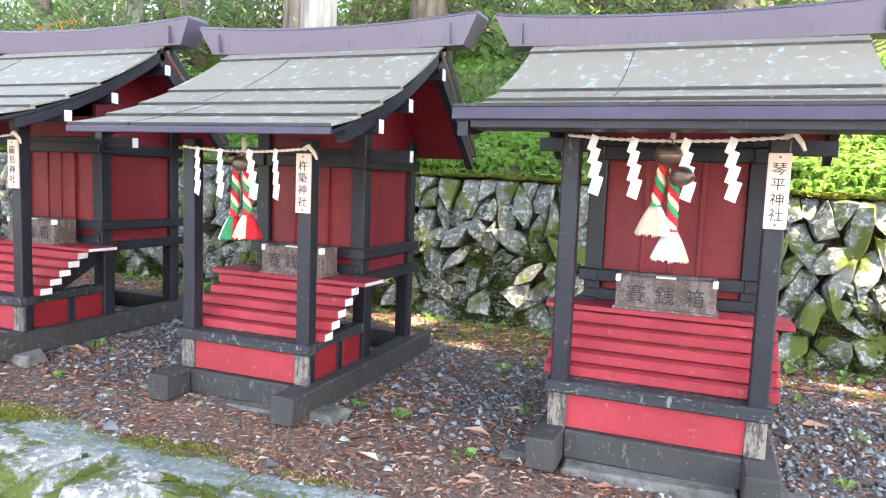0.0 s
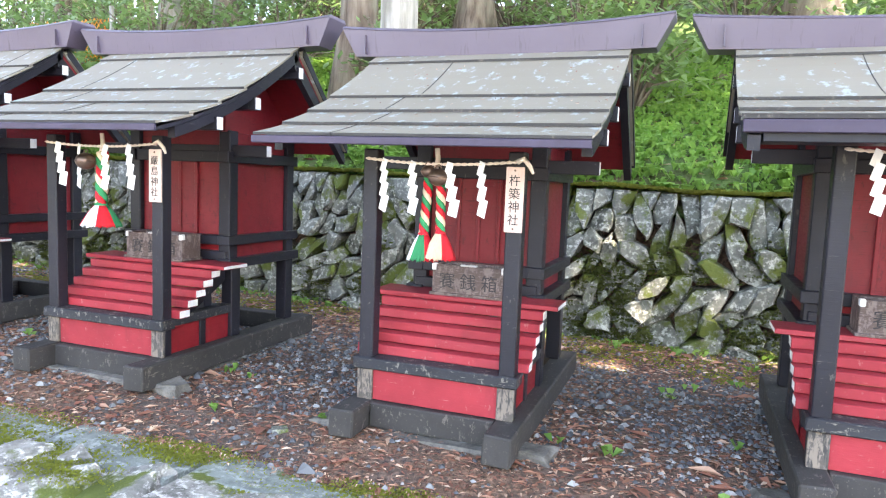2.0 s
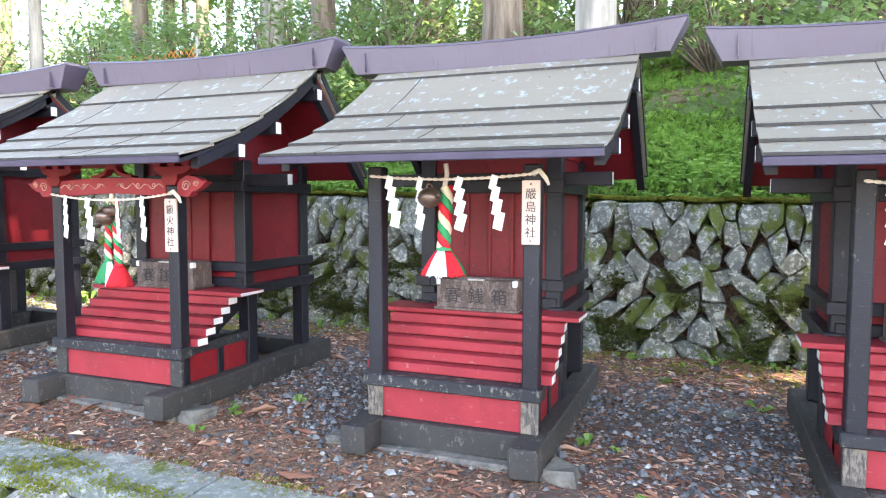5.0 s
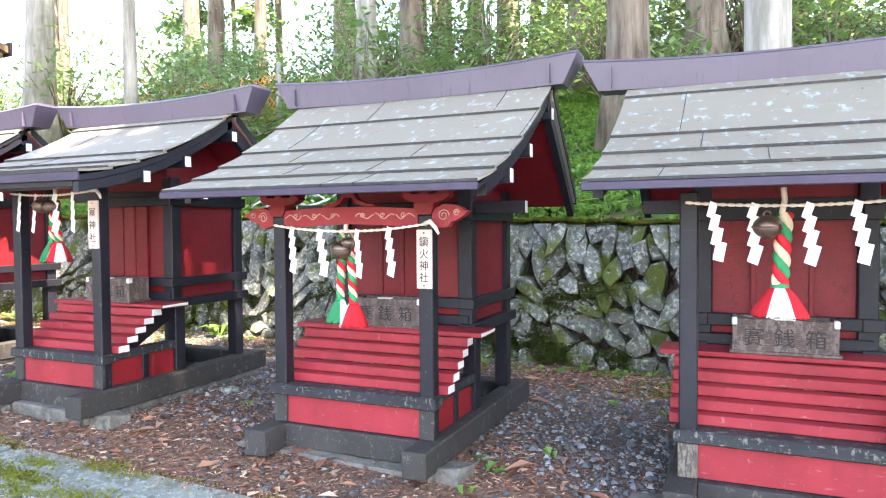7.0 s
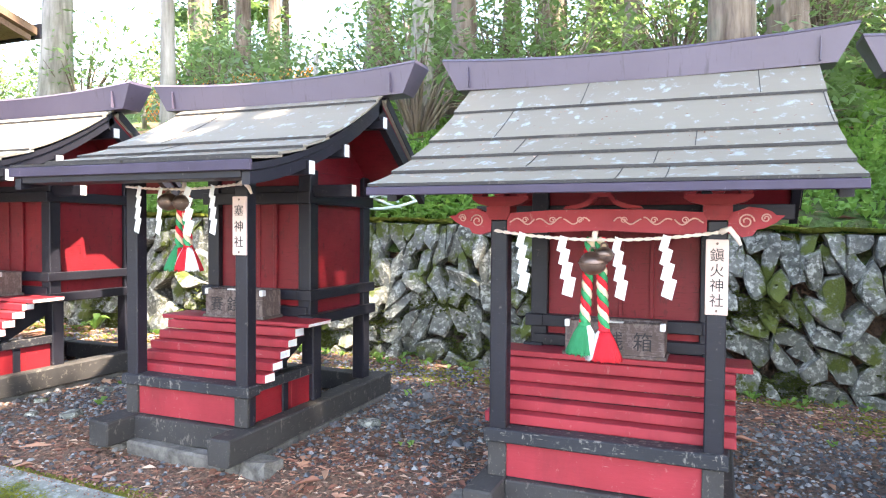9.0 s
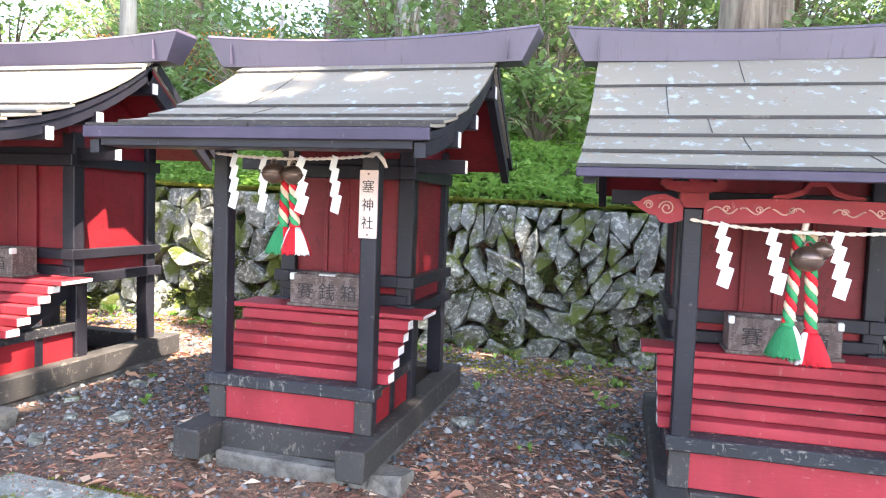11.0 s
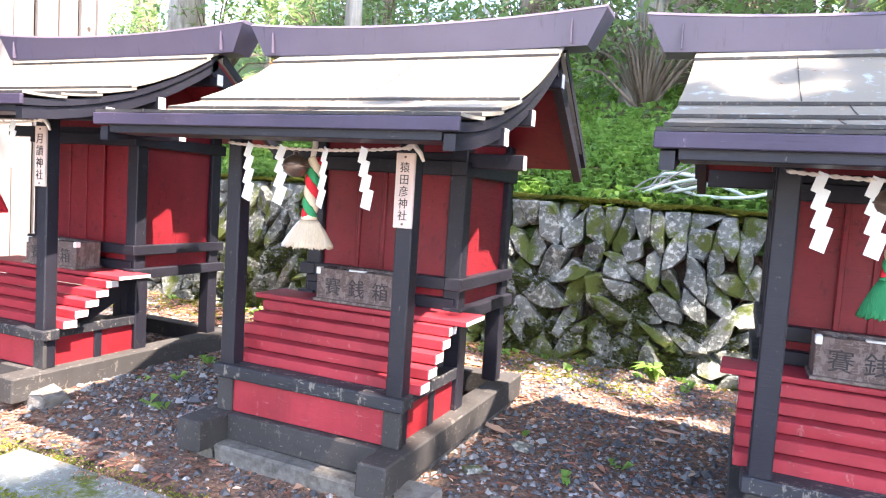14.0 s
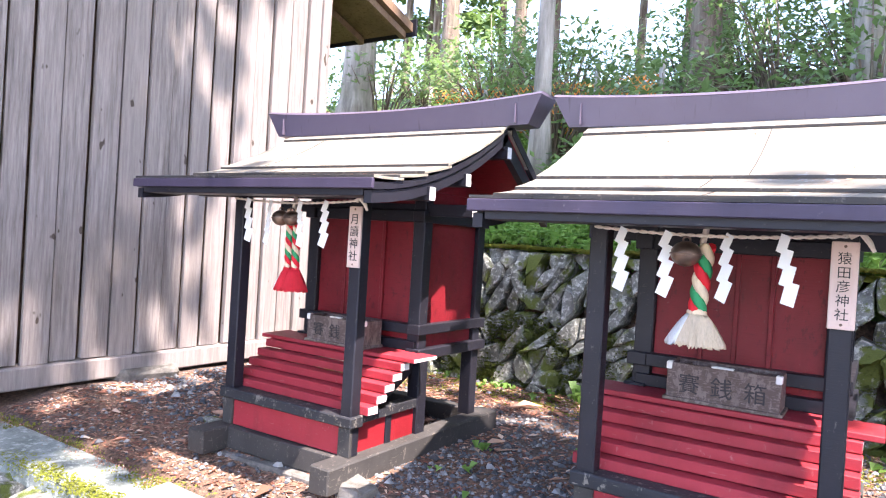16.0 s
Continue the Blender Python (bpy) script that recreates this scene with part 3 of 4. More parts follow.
def offering_box(cx, y, z, width):
    """Wooden coffer with a slatted top and three written characters."""
    bx = new("offering_box")
    bx.location = (cx, y, z)
    hw, d, h = width / 2, 0.17, 0.162
    part("front_board", box(-hw, hw, 0, 0.018, 0.012, h, 0.003), BOXWOOD, bx)
    part("back_board", box(-hw, hw, d - 0.018, d, 0.012, h, 0.003), BOXWOOD, bx)
    for s in (-1, 1):
        xa, xb = sorted((s * hw, s * (hw - 0.018)))
        part("side_board", box(xa, xb, 0.019, d - 0.019, 0.012, h, 0.003), BOXWOOD, bx)
        part("corner_fitting", box(xa - 0.003, xb + 0.003, -0.006, 0.03, h - 0.03, h + 0.004, 0.004), WHITE, bx, "pale metal corner")
    part("base_board", box(-hw - 0.012, hw + 0.012, -0.012, d + 0.006, 0.0, 0.016, 0.003), BOXWOOD, bx)
    part("latch", box(-0.045, 0.045, -0.004, 0.022, h - 0.002, h + 0.006, 0.003), WHITE, bx, "pale metal plate")
    for i in range(5):
        x = -hw + 0.018 + (2 * hw - 0.036) * (i + 0.5) / 5
        part("slat", box(x - 0.012, x + 0.012, 0.019, d - 0.019, h - 0.035, h - 0.012, 0.002), BOXWOOD, bx)
    for i, ch in enumerate("賽銭箱"):
        text_mesh("writing", ch, 0.09, Matrix.Translation(((i - 1) * width * 0.29, -0.001, 0.072)) @ Euler((radians(90), 0, 0)).to_matrix().to_4x4(), BOXINK, bx, 0.001)
    return tagged(bx, "weathered wooden offering box with slatted top and black characters", "offering box", "offering boxes before the shrines")


CORDS = {"r": C_RED, "g": C_GREEN, "c": C_CREAM, "w": C_WHITE}


def bell_rope(cx, y, ztop, zbot, tassels, bells, sway=0.0):
    """Hanging suzu bells with plaited red, green and cream cords and flared tassels."""
    br = new("bell_rope")
    br.location = (cx, y, ztop)
    drop = zbot - ztop
    part("hanger", tube([(0, 0, 0.03), (0.006, 0, -0.02), (-0.004, 0, -0.07), (0, 0, -0.09)], 0.012, 7), STRAW, br, "straw-coloured hanging cord")
    for bxx, bz, bs in bells:
        bz, bs = bz - 0.03, bs * 1.12
        bell = part("bell", ball((bxx, -0.055, bz), bs, 16, 1.0, 0.86), BRONZE, br, "dark bronze round bell")
        part("bell_seam", tube([(bxx + bs * 1.01 * math.cos(a), -0.055 + bs * 1.01 * math.sin(a), bz) for a in [2 * math.pi * k / 20 for k in range(21)]], bs * 0.07, 6), BRONZE, bell)
        part("bell_loop", tube([(bxx + 0.014 * math.cos(a), -0.055, bz + bs * 0.9 + 0.014 * math.sin(a)) for a in [2 * math.pi * k / 10 for k in range(11)]], 0.004, 5), BRONZE, bell)
    fat = 1.45 if len(tassels) == 1 else 1.0
    for x0, x1, zend, colours in tassels:
        z0 = -0.08
        zt = drop + zend
        zk = zt + 0.125
        n = 40
        for k, col in enumerate("rgc"):
            pts = []
            for i in range(n + 1):
                t = i / n
                a = 2 * math.pi * (k / 3 + t * (z0 - zk) / (0.10 * fat))
                pts.append((x0 + (x1 - x0) * t + 0.011 * fat * math.cos(a), 0.011 * fat * math.sin(a) + sway * t, z0 + (zk - z0) * t))
            part("cord", tube(pts, 0.0135 * fat, 7), CORDS[col], br)
        part("knot", ball((x1, sway, zk - 0.004), 0.026 * fat, 10, 1, 0.6), CORDS[colours[0]], br)
        for k, col in enumerate(colours):
            bm = bmesh.new()
            m = 12
            a0, a1 = 2 * math.pi * k / len(colours), 2 * math.pi * (k + 1) / len(colours)
            rows = []
            for j in range(6):
                t = j / 5
                row = []
                for i in range(m * 2 + 1):
                    a = a0 + (a1 - a0) * i / (m * 2)
                    rr = fat * (0.020 + 0.048 * t ** 0.85) * (1 + (0.09 if i % 2 else -0.05) * min(1, t * 3))
                    row.append(bm.verts.new((x1 + rr * math.cos(a), sway + rr * math.sin(a), zk - 0.006 - (0.112 + 0.014 * (math.sin((i + 31 * k) * 12.9898) * 437.58 % 1.0)) * t)))
                rows.append(row)
            for ra, rb in zip(rows, rows[1:]):
                for i in range(m * 2):
                    bm.faces.new((ra[i], ra[i + 1], rb[i + 1], rb[i])).smooth = True
            ob = part("tassel_strip", bm, CORDS[col], br)
            sol = ob.modifiers.new("thick", "SOLIDIFY")
            sol.thickness = 0.004
    return tagged(br, "plaited red, green and cream cord with tassels and bronze bells", "bell rope", "bell ropes of the shrines")


def paper_rope(x0, x1, y, z, sag, seed, low=0.0):
    """Thin straw rope between two posts with folded white paper streamers."""
    rnd = random.Random(seed)
    ro = new("sacred_rope")
    ro.location = (x0, y, z)
    d = x1 - x0
    f = lambda t: Vector((d * t, 0, -4 * sag * t * (1 - t)))
    bm = bmesh.new()
    for k in range(2):
        pts = [f(i / 60) + Vector((0, 0.004 * math.cos(i * 1.3 + k * math.pi), 0.004 * math.sin(i * 1.3 + k * math.pi))) for i in range(61)]
        tube(pts, 0.0042, 6, bm)
    part("rope", bm, STRAW, ro)
    part("knot", tube([f(1) + Vector((0, 0, 0)), f(1) + Vector((0.03, -0.012, 0.012)), f(1) + Vector((0.055, 0, -0.02)), f(1) + Vector((0.07, 0.0, -0.05))], [0.013, 0.012, 0.01, 0.006], 7), STRAW, ro)
    for t in (0.14, 0.335, 0.58, 0.785):
        p = f(t)
        tw = rnd.uniform(-0.35, 0.35)
        bm = bmesh.new()
        cx, z0 = 0.0, 0.008
        for k in range(4):
            wd, hgt, sl = 0.030 + 0.004 * k, 0.062 + 0.005 * k, -0.017
            yy = -0.004 * k
            quad = [(cx - wd / 2, yy, z0 + 0.006), (cx + wd / 2, yy, z0 - 0.006), (cx + wd / 2 + sl, yy, z0 - hgt - 0.008), (cx - wd / 2 + sl, yy, z0 - hgt + 0.006)]
            bm.faces.new([bm.verts.new(q) for q in quad])
            cx += 0.008
            z0 -= hgt - 0.012
        bmesh.ops.transform(bm, matrix=Matrix.Translation(p + Vector((0, -0.006, 0))) @ Euler((rnd.uniform(-0.06, 0.06), rnd.uniform(-0.05, 0.12), tw)).to_matrix().to_4x4(), verts=bm.verts[:])
        ob = part("paper_streamer", bm, PAPER, ro)
        ob.modifiers.new("thick", "SOLIDIFY").thickness = 0.0012
    return tagged(ro, "thin straw rope hung with four white zigzag paper streamers", "sacred rope", "sacred ropes of the shrines")


# centre, front, base top, bay width, eave half, eave height, ridge half, ridge height, carved, words, plate low and high, tassels, bells
HALLS = [
    (-0.16, 2.90, 0.445, 0.727, 0.79, 1.30, 1.01, 1.99, False, "琴平神社", 1.369, 1.661, [(-0.015, -0.045, 0.05, "gggccw"), (0.02, 0.025, -0.05, "rrrwwc")], [(-0.005, -0.07, 0.05), (0.05, -0.155, 0.045)], 0.92),
    (-2.20, 2.83, 0.455, 0.640, 0.735, 1.205, 0.95, 1.985, False, "杵築神社", 1.323, 1.613, [(-0.035, -0.055, 0.0, "rrrwgr"), (0.025, 0.03, 0.01, "rrcccr")], [(0.03, -0.075, 0.042), (-0.02, -0.05, 0.03)], 0.81),
    (-4.23, 2.815, 0.50, 0.705, 0.757, 1.205, 1.0, 2.01, False, "嚴島神社", 1.366, 1.651, [(0.005, -0.01, 0.0, "gccrwr")], [(-0.06, -0.10, 0.05)], 0.81),
    (-6.27, 2.765, 0.53, 0.800, 0.86, 1.19, 1.02, 2.03, True, "鎭火神社", 1.282, 1.572, [(-0.02, -0.04, 0.0, "gggggw"), (0.02, 0.04, -0.02, "rrrwrr")], [(0.0, -0.15, 0.05), (0.045, -0.115, 0.034)], 0.66),
    (-8.39, 2.70, 0.60, 0.650, 0.735, 1.245, 0.96, 1.955, False, "塞神社", 1.467, 1.759, [(-0.015, -0.03, 0.0, "gggggr"), (0.015, 0.03, 0.0, "rrrwrw")], [(-0.05, -0.08, 0.048), (0.045, -0.085, 0.044)], 0.88),
    (-10.53, 2.65, 0.64, 0.785, 0.81, 1.235, 1.01, 1.945, False, "猿田彦神社", 1.536, 1.831, [(0.01, -0.01, 0.0, "cccwcc")], [(-0.05, -0.085, 0.05)], 0.88),
    (-12.72, 2.68, 0.61, 0.830, 0.87, 1.35, 1.09, 2.01, False, "月讀神社", 1.591, 1.906, [(-0.025, -0.025, 0.0, "rrrwrr"), (0.025, 0.03, 0.0, "rrrrrr")], [(-0.045, -0.10, 0.045), (0.04, -0.10, 0.042)], 0.92),
]
for i, (cx, yf, zb, w, eh, e, rh, r, carved, words, p0, p1, tas, bells, low) in enumerate(HALLS):
    hall = shrine(cx, yf, zb, w, eh, e, rh, r, carved, (0.22, 0.55, 0.52, 0.55, 0.38, 0.20, 0.18)[i], ROOF_STEPS if carved else FOUR_STEPS if i in (1, 2) else WIDE_STEPS, 0.030 if i in (1, 2, 3) else 0.044)
    tagged(hall, "small red and black shrine with carved beam and grey roof" if carved else "small red and black wooden shrine with grey lapped roof", "shrine", "row of small shrines")
    name_plate(cx + w / 2 + 0.038, yf, p0, p1, 0.082, words, hall)
    offering_box(cx + (0.0 if i != 1 else 0.03), yf + 0.385, zb + 0.487, min(0.45, w * 0.62))
    rope_z = zb + e - (0.11 if carved else 0.015)
    paper_rope(cx - w / 2 - 0.05, cx + w / 2 + 0.05, yf - 0.022, rope_z - 0.01, 0.035 if carved else 0.02, i)
    bell_rope(cx + (-0.03 if i != 0 else 0.0), yf + 0.03, zb + e + (0.0 if not carved else -0.07), zb + low - 0.10, tas, bells)


# ---- ground, kerb, path, bank ----
def bank_z(x, y):
    """Height of the wooded slope behind the retaining wall."""
    d = max(0.0, y - 5.9)
    z = 1.60 - 0.006 * x - 0.9 * max(0.0, 6.05 - y) + 0.36 * min(d, 16) + 0.08 * max(0.0, d - 16)
    return z + 0.22 * noise.noise(Vector((x * 0.35, y * 0.35, 0))) * min(1, d) + 0.05 * noise.noise(Vector((x * 1.7, y * 1.7, 3)))


def grid(name, xs, ys, f, material, label, category):
    verts = [(x, y, f(x, y)) for y in ys for x in xs]
    n = len(xs)
    faces = [(j * n + i, j * n + i + 1, (j + 1) * n + i + 1, (j + 1) * n + i) for j in range(len(ys) - 1) for i in range(n - 1)]
    ob = raw(name, verts, faces, material)
    for p in ob.data.polygons:
        p.use_smooth = True
    return tagged(ob, label, category, "", "structure")


lin = lambda a, b, n: [a + (b - a) * i / (n - 1) for i in range(n)]
kerb_back = lambda x: 2.42 + 0.018 * max(min(x, 0), -15) + 0.02 * math.sin(x * 2.1)
PATH_DROP = 0.34
ramp01 = lambda a, b, v: min(1, max(0, (v - a) / (b - a)))
terrace_z = lambda x, y: ground_z(x) + 0.07 * ramp01(2.38, 2.72, y) + 0.018 * noise.noise(Vector((x * 1.5, y * 1.5, 7))) + 0.008 * noise.noise(Vector((x * 6, y * 6, 1))) + 0.02 * max(0, y - 4.5)
grid("ground", lin(-19, 8, 220), lin(2.05, 6.1, 60), lambda x, y: terrace_z(x, y) - (0.25 if y < 2.11 else 0.03 if y < 2.3 else 0.0), SOIL, "dark soil with leaf litter and gravel around the shrines", "ground")
grid("path", [-60, -30] + lin(-20, 9, 60) + [20, 60], [-60, -30, -12] + lin(-6, 2.5, 20), lambda x, y: ground_z(x) - PATH_DROP + 0.01 * noise.noise(Vector((x, y, 0))), PATHM, "pale gravel walking path below the kerb", "path")
grid("bank", [-70, -45] + lin(-32, 18, 120) + [30, 60], lin(5.75, 26, 70) + [40, 90], bank_z, BANK, "green mossy wooded slope behind the stone wall", "bank")

rng = random.Random(11)


def hull_block(cx, cy, cz, sx, sy, sz, jit, r):
    """A rough block: a cube with cut, shaken corners."""
    bm = box(-sx / 2, sx / 2, -sy / 2, sy / 2, -sz / 2, sz / 2, min(sx, sy, sz) * 0.16)
    for v in bm.verts:
        v.co += Vector((r.uniform(-jit, jit), r.uniform(-jit, jit), r.uniform(-jit, jit) * 0.6))
    return bm


kerb = new("kerb")
tagged(kerb, "kerb of mossy blue-grey slabs on rough stones", "kerb", "", "structure")
x = -17.5
while x < 4:
    ln = rng.uniform(0.8, 1.7)
    dep = rng.uniform(0.27, 0.36)
    bm = hull_block(0, 0, 0, ln - 0.02, dep, 0.09, 0.012, rng)
    xm = x + ln / 2
    bmesh.ops.transform(bm, matrix=Matrix.Translation((xm, kerb_back(xm) - dep / 2, ground_z(xm) - 0.045)) @ Euler((rng.uniform(-0.02, 0.05), 0.0195, rng.uniform(-0.03, 0.03))).to_matrix().to_4x4(), verts=bm.verts[:])
    part("kerb_slab", bm, KERB, kerb)
    x += ln
x = -17.5
while x < 4:
    ln = rng.uniform(0.2, 0.42)
    xm = x + ln / 2
    bm = hull_block(0, 0, 0, ln, rng.uniform(0.28, 0.4), rng.uniform(0.30, 0.40), 0.06, rng)
    bmesh.ops.transform(bm, matrix=Matrix.Translation((xm, kerb_back(xm) - 0.38 - rng.uniform(0, 0.05), ground_z(xm) - (0.17 if xm > -3.8 else 0.25))) @ Euler((rng.uniform(-0.25, 0.25), rng.uniform(-0.3, 0.3), rng.uniform(-0.3, 0.3))).to_matrix().to_4x4(), verts=bm.verts[:])
    part("kerb_stone", bm, KERBSTONE, kerb)
    x += ln * 0.95


def scatter(name, count, area, size, flat, material, label, category, seed, density, zf=terrace_z):
    """Many small chips, joined into one mesh."""
    rs = np.random.RandomState(seed)
    V, F = [], []
    made = 0
    while made < count:
        x, y = rs.uniform(area[0], area[1]), rs.uniform(area[2], area[3])
        if rs.rand() > density(x, y):
            made += 0.25
            continue
        s = size * rs.lognormal(0, 0.4)
        a = rs.rand() * 6.28
        z = zf(x, y) + s * flat * 0.35
        c, sn = math.cos(a), math.sin(a)
        b = len(V)
        if flat < 0.2:
            t = rs.uniform(-0.5, 0.5, 3)
            for px, py, pz in ((-1, 0, 0), (-0.2 + t[1], 0.2 + 0.6 * abs(t[0]), 0.15 + 0.3 * t[0]), (1, 0.3 * t[2], 0.2 * t[1]), (-0.1 - t[0], -0.15 - 0.6 * abs(t[2]), 0.15 + 0.3 * t[2])):
                V.append((x + s * (px * c - py * sn), y + s * (px * sn + py * c), z + s * (pz + 0.1)))
            F += [(b, b + 1, b + 2), (b, b + 2, b + 3)]
        else:
            for px, py, pz in ((1, 0, 0), (0.2, 0.8, 0), (-0.9, 0.3, 0), (-0.3, -0.8, 0), (0.35, 0.1, flat), (-0.4, 0.1, flat * 0.85)):
                V.append((x + s * (px * c - py * sn) * (1 + 0.3 * rs.randn() * 0.4), y + s * (px * sn + py * c), z + s * pz * rs.uniform(0.7, 1.2)))
            F += [(b, b + 1, b + 4), (b + 1, b + 5, b + 4), (b + 1, b + 2, b + 5), (b + 2, b + 3, b + 5), (b + 3, b + 4, b + 5), (b + 3, b, b + 4)]
        made += 1
    return tagged(raw(name, V, F, material), label, category, "", "stuff")


patch = lambda x, y: 0.5 + 0.9 * noise.noise(Vector((x * 0.9, y * 0.9, 5)))
AREA = (-15.0, 2.5, 2.3, 5.5)
scatter("gravel", 46000, AREA, 0.0116, 0.7, PEBBLE, "dark grey and bluish gravel chips", "gravel", 3, lambda x, y: max(0.12, min(1, patch(x, y) + (0.35 if 2.8 < y < 4.6 else -0.25))))
scatter("leaf_litter", 100000, AREA, 0.0145, 0.1, LITTER, "dry brown fallen leaves and needles", "leaf litter", 4, lambda x, y: max(0.15, min(1, 1.0 - patch(x, y) + (0.4 if y > 4.6 or y < 2.75 else 0.0))))
scatter("fallen_leaves", 5200, AREA, 0.03, 0.1, LITTER, "larger dry brown leaves lying on the gravel", "leaf litter", 9, lambda x, y: max(0.2, min(1, 1.1 - patch(x, y))))
scatter("bank_litter", 9000, (-17, 5, 5.9, 10), 0.035, 0.1, LITTER, "dry leaves on the wooded slope", "leaf litter", 6, lambda x, y: 0.3 + 0.4 * patch(x + 30, y), bank_z)
for k in range(46):
    x, y = rng.uniform(-14, 1.5), rng.uniform(2.5, 5.0)
    if any(abs(x - hh[0]) < hh[3] / 2 + 0.22 for hh in HALLS):
        continue
    s = rng.uniform(0.05, 0.12)
    bm = hull_block(0, 0, 0, s * 1.3, s, s * 0.5, s * 0.14, rng)
    ob = part("loose_stone", bm, STONE)
    ob.matrix_world = pose(x, y, terrace_z(x, y) + s * 0.08, 0, 0, rng.uniform(0, 360))
    tagged(ob, "loose grey flat stone lying on the gravel", "stone", "loose stones")
for hh in HALLS:
    for s in (-1, 1):
        bm = hull_block(0, 0, 0, 0.17, 0.15, 0.10, 0.02, rng)
        ob = part("corner_stone", bm, CONCRETE)
        ob.matrix_world = pose(hh[0] + s * (hh[3] / 2 + 0.19), hh[1] + rng.uniform(-0.05, 0.02), ground_z(hh[0]) + 0.06, 0, 0, rng.uniform(-15, 15))
        tagged(ob, "rough grey stone block beside the shrine's base", "stone", "corner stones")


# ---- retaining wall of rough slabs ----
def clip(poly, p, n):
    out = []
    for i in range(len(poly)):
        a, b = poly[i], poly[(i + 1) % len(poly)]
        da, db = (a[0] - p[0]) * n[0] + (a[1] - p[1]) * n[1], (b[0] - p[0]) * n[0] + (b[1] - p[1]) * n[1]
        if da <= 0:
            out.append(a)
        if da * db < 0:
            t = da / (da - db)
            out.append((a[0] + (b[0] - a[0]) * t, a[1] + (b[1] - a[1]) * t))
    return out


wall = new("wall_stone")
tagged(wall, "dry retaining wall of mossy grey-green slanted slabs", "stone wall", "", "structure")
rw = random.Random(5)
WALL_X0, WALL_X1, WALL_H = -17.0, 4.5, 1.30
sites = []
tries = 0
while len(sites) < 760 and tries < 20000:
    tries += 1
    x, z = rw.uniform(WALL_X0, WALL_X1), rw.uniform(0, WALL_H)
    big = rw.choice((0.10, 0.13, 0.16, 0.2, 0.26) if z > 0.32 else (0.12, 0.18, 0.24, 0.3))
    if all((x - q[0]) ** 2 + (z - q[1]) ** 2 > (0.5 * (big + q[2])) ** 2 for q in sites):
        if z > 0.85:
            ang, el = 1.57 + rw.gauss(0, 0.22) + 0.3 * noise.noise(Vector((x * 0.5, 0, 4))), rw.uniform(1.3, 1.9)
        elif z > 0.32:
            side = 1 if noise.noise(Vector((x * 0.8, z * 1.5, 2))) > 0 else -1
            ang, el = 1.57 + side * rw.uniform(0.35, 1.15), rw.uniform(1.3, 2.0)
        else:
            ang, el = rw.uniform(0, 3.1), rw.uniform(1.0, 1.35)
        sites.append((x, z, big, ang, el))
near_count = 0
JV, JF = [], []
wall_y = lambda z: 5.46 + 0.24 * z
for x, z, big, ang, el in sites:
    ca, sa = math.cos(ang), math.sin(ang)
    poly = [(max(WALL_X0, x - 0.4), max(0, z - 0.4)), (min(WALL_X1, x + 0.4), max(0, z - 0.4)), (min(WALL_X1, x + 0.4), min(WALL_H, z + 0.4)), (max(WALL_X0, x - 0.4), min(WALL_H, z + 0.4))]
    for qx, qz, qb, _, _ in sites:
        dx, dz = qx - x, qz - z
        if 0 < dx * dx + dz * dz < 0.5:
            a, b = (dx * ca + dz * sa) / el, (-dx * sa + dz * ca) * el
            n = (a * ca / el - b * sa * el, a * sa / el + b * ca * el)
            poly = clip(poly, (x + dx * 0.49, z + dz * 0.49), n)
            if len(poly) < 3:
                break
    if len(poly) < 3:
        continue
    wavy = []
    for i in range(len(poly)):
        p, q = poly[i], poly[(i + 1) % len(poly)]
        wavy.append(p)
        if math.hypot(q[0] - p[0], q[1] - p[1]) > 0.06:
            t = rw.uniform(0.35, 0.65)
            k = rw.uniform(-0.10, 0.03)
            wavy.append((p[0] + (q[0] - p[0]) * t + k * (p[1] - q[1]), p[1] + (q[1] - p[1]) * t + k * (q[0] - p[0])))
    poly = wavy
    mx, mz = sum(p[0] for p in poly) / len(poly), sum(p[1] for p in poly) / len(poly)
    tx, tz, out = rw.uniform(-0.45, 0.45), rw.uniform(-0.4, 0.4), rw.uniform(0.03, 0.14)
    V, F = [], []
    N = len(poly)
    for k, (shr, dy) in enumerate(((0.90, 0.22), (0.95, 0.03), (0.93, -0.72), (0.80, -1.0))):
        for px, pz in poly:
            ux, uz = (px - mx) * shr, (pz - mz) * shr
            if k >= 2:
                ux += rw.uniform(-0.008, 0.008)
                uz += rw.uniform(-0.008, 0.008)
            yy = wall_y(mz + uz) + (dy if k < 2 else out * dy + ux * tx + uz * tz + rw.uniform(-0.008, 0.008))
            V.append((mx + ux, yy, ground_z(mx) + mz + uz))
    for k in range(3):
        for i in range(N):
            j = (i + 1) % N
            F.append((k * N + i, k * N + j, (k + 1) * N + j, (k + 1) * N + i))
    F.append(tuple(range(3 * N, 4 * N)))
    if -14.2 < x < 1.2 and near_count < 420:
        near_count += 1
        raw("stone", V, F, STONE, wall)
    else:
        b = len(JV)
        JV += V
        JF += [tuple(i + b for i in f) for f in F]
tagged(raw("rubble", JV, JF, STONEJ, wall), "", "", "", "stuff")
bm = bmesh.new()
prev = None
for i in range(45):
    x = WALL_X0 + (WALL_X1 - WALL_X0) * i / 44
    row = [bm.verts.new((x, 5.62 + 0.24 * z, ground_z(x) + z)) for z in (-0.1, WALL_H - 0.02)] + [bm.verts.new((x, 6.15, ground_z(x) + WALL_H - 0.02)), bm.verts.new((x, 6.15, ground_z(x) - 0.1))]
    if prev:
        for k in range(4):
            bm.faces.new((prev[k], prev[(k + 1) % 4], row[(k + 1) % 4], row[k]))
    prev = row
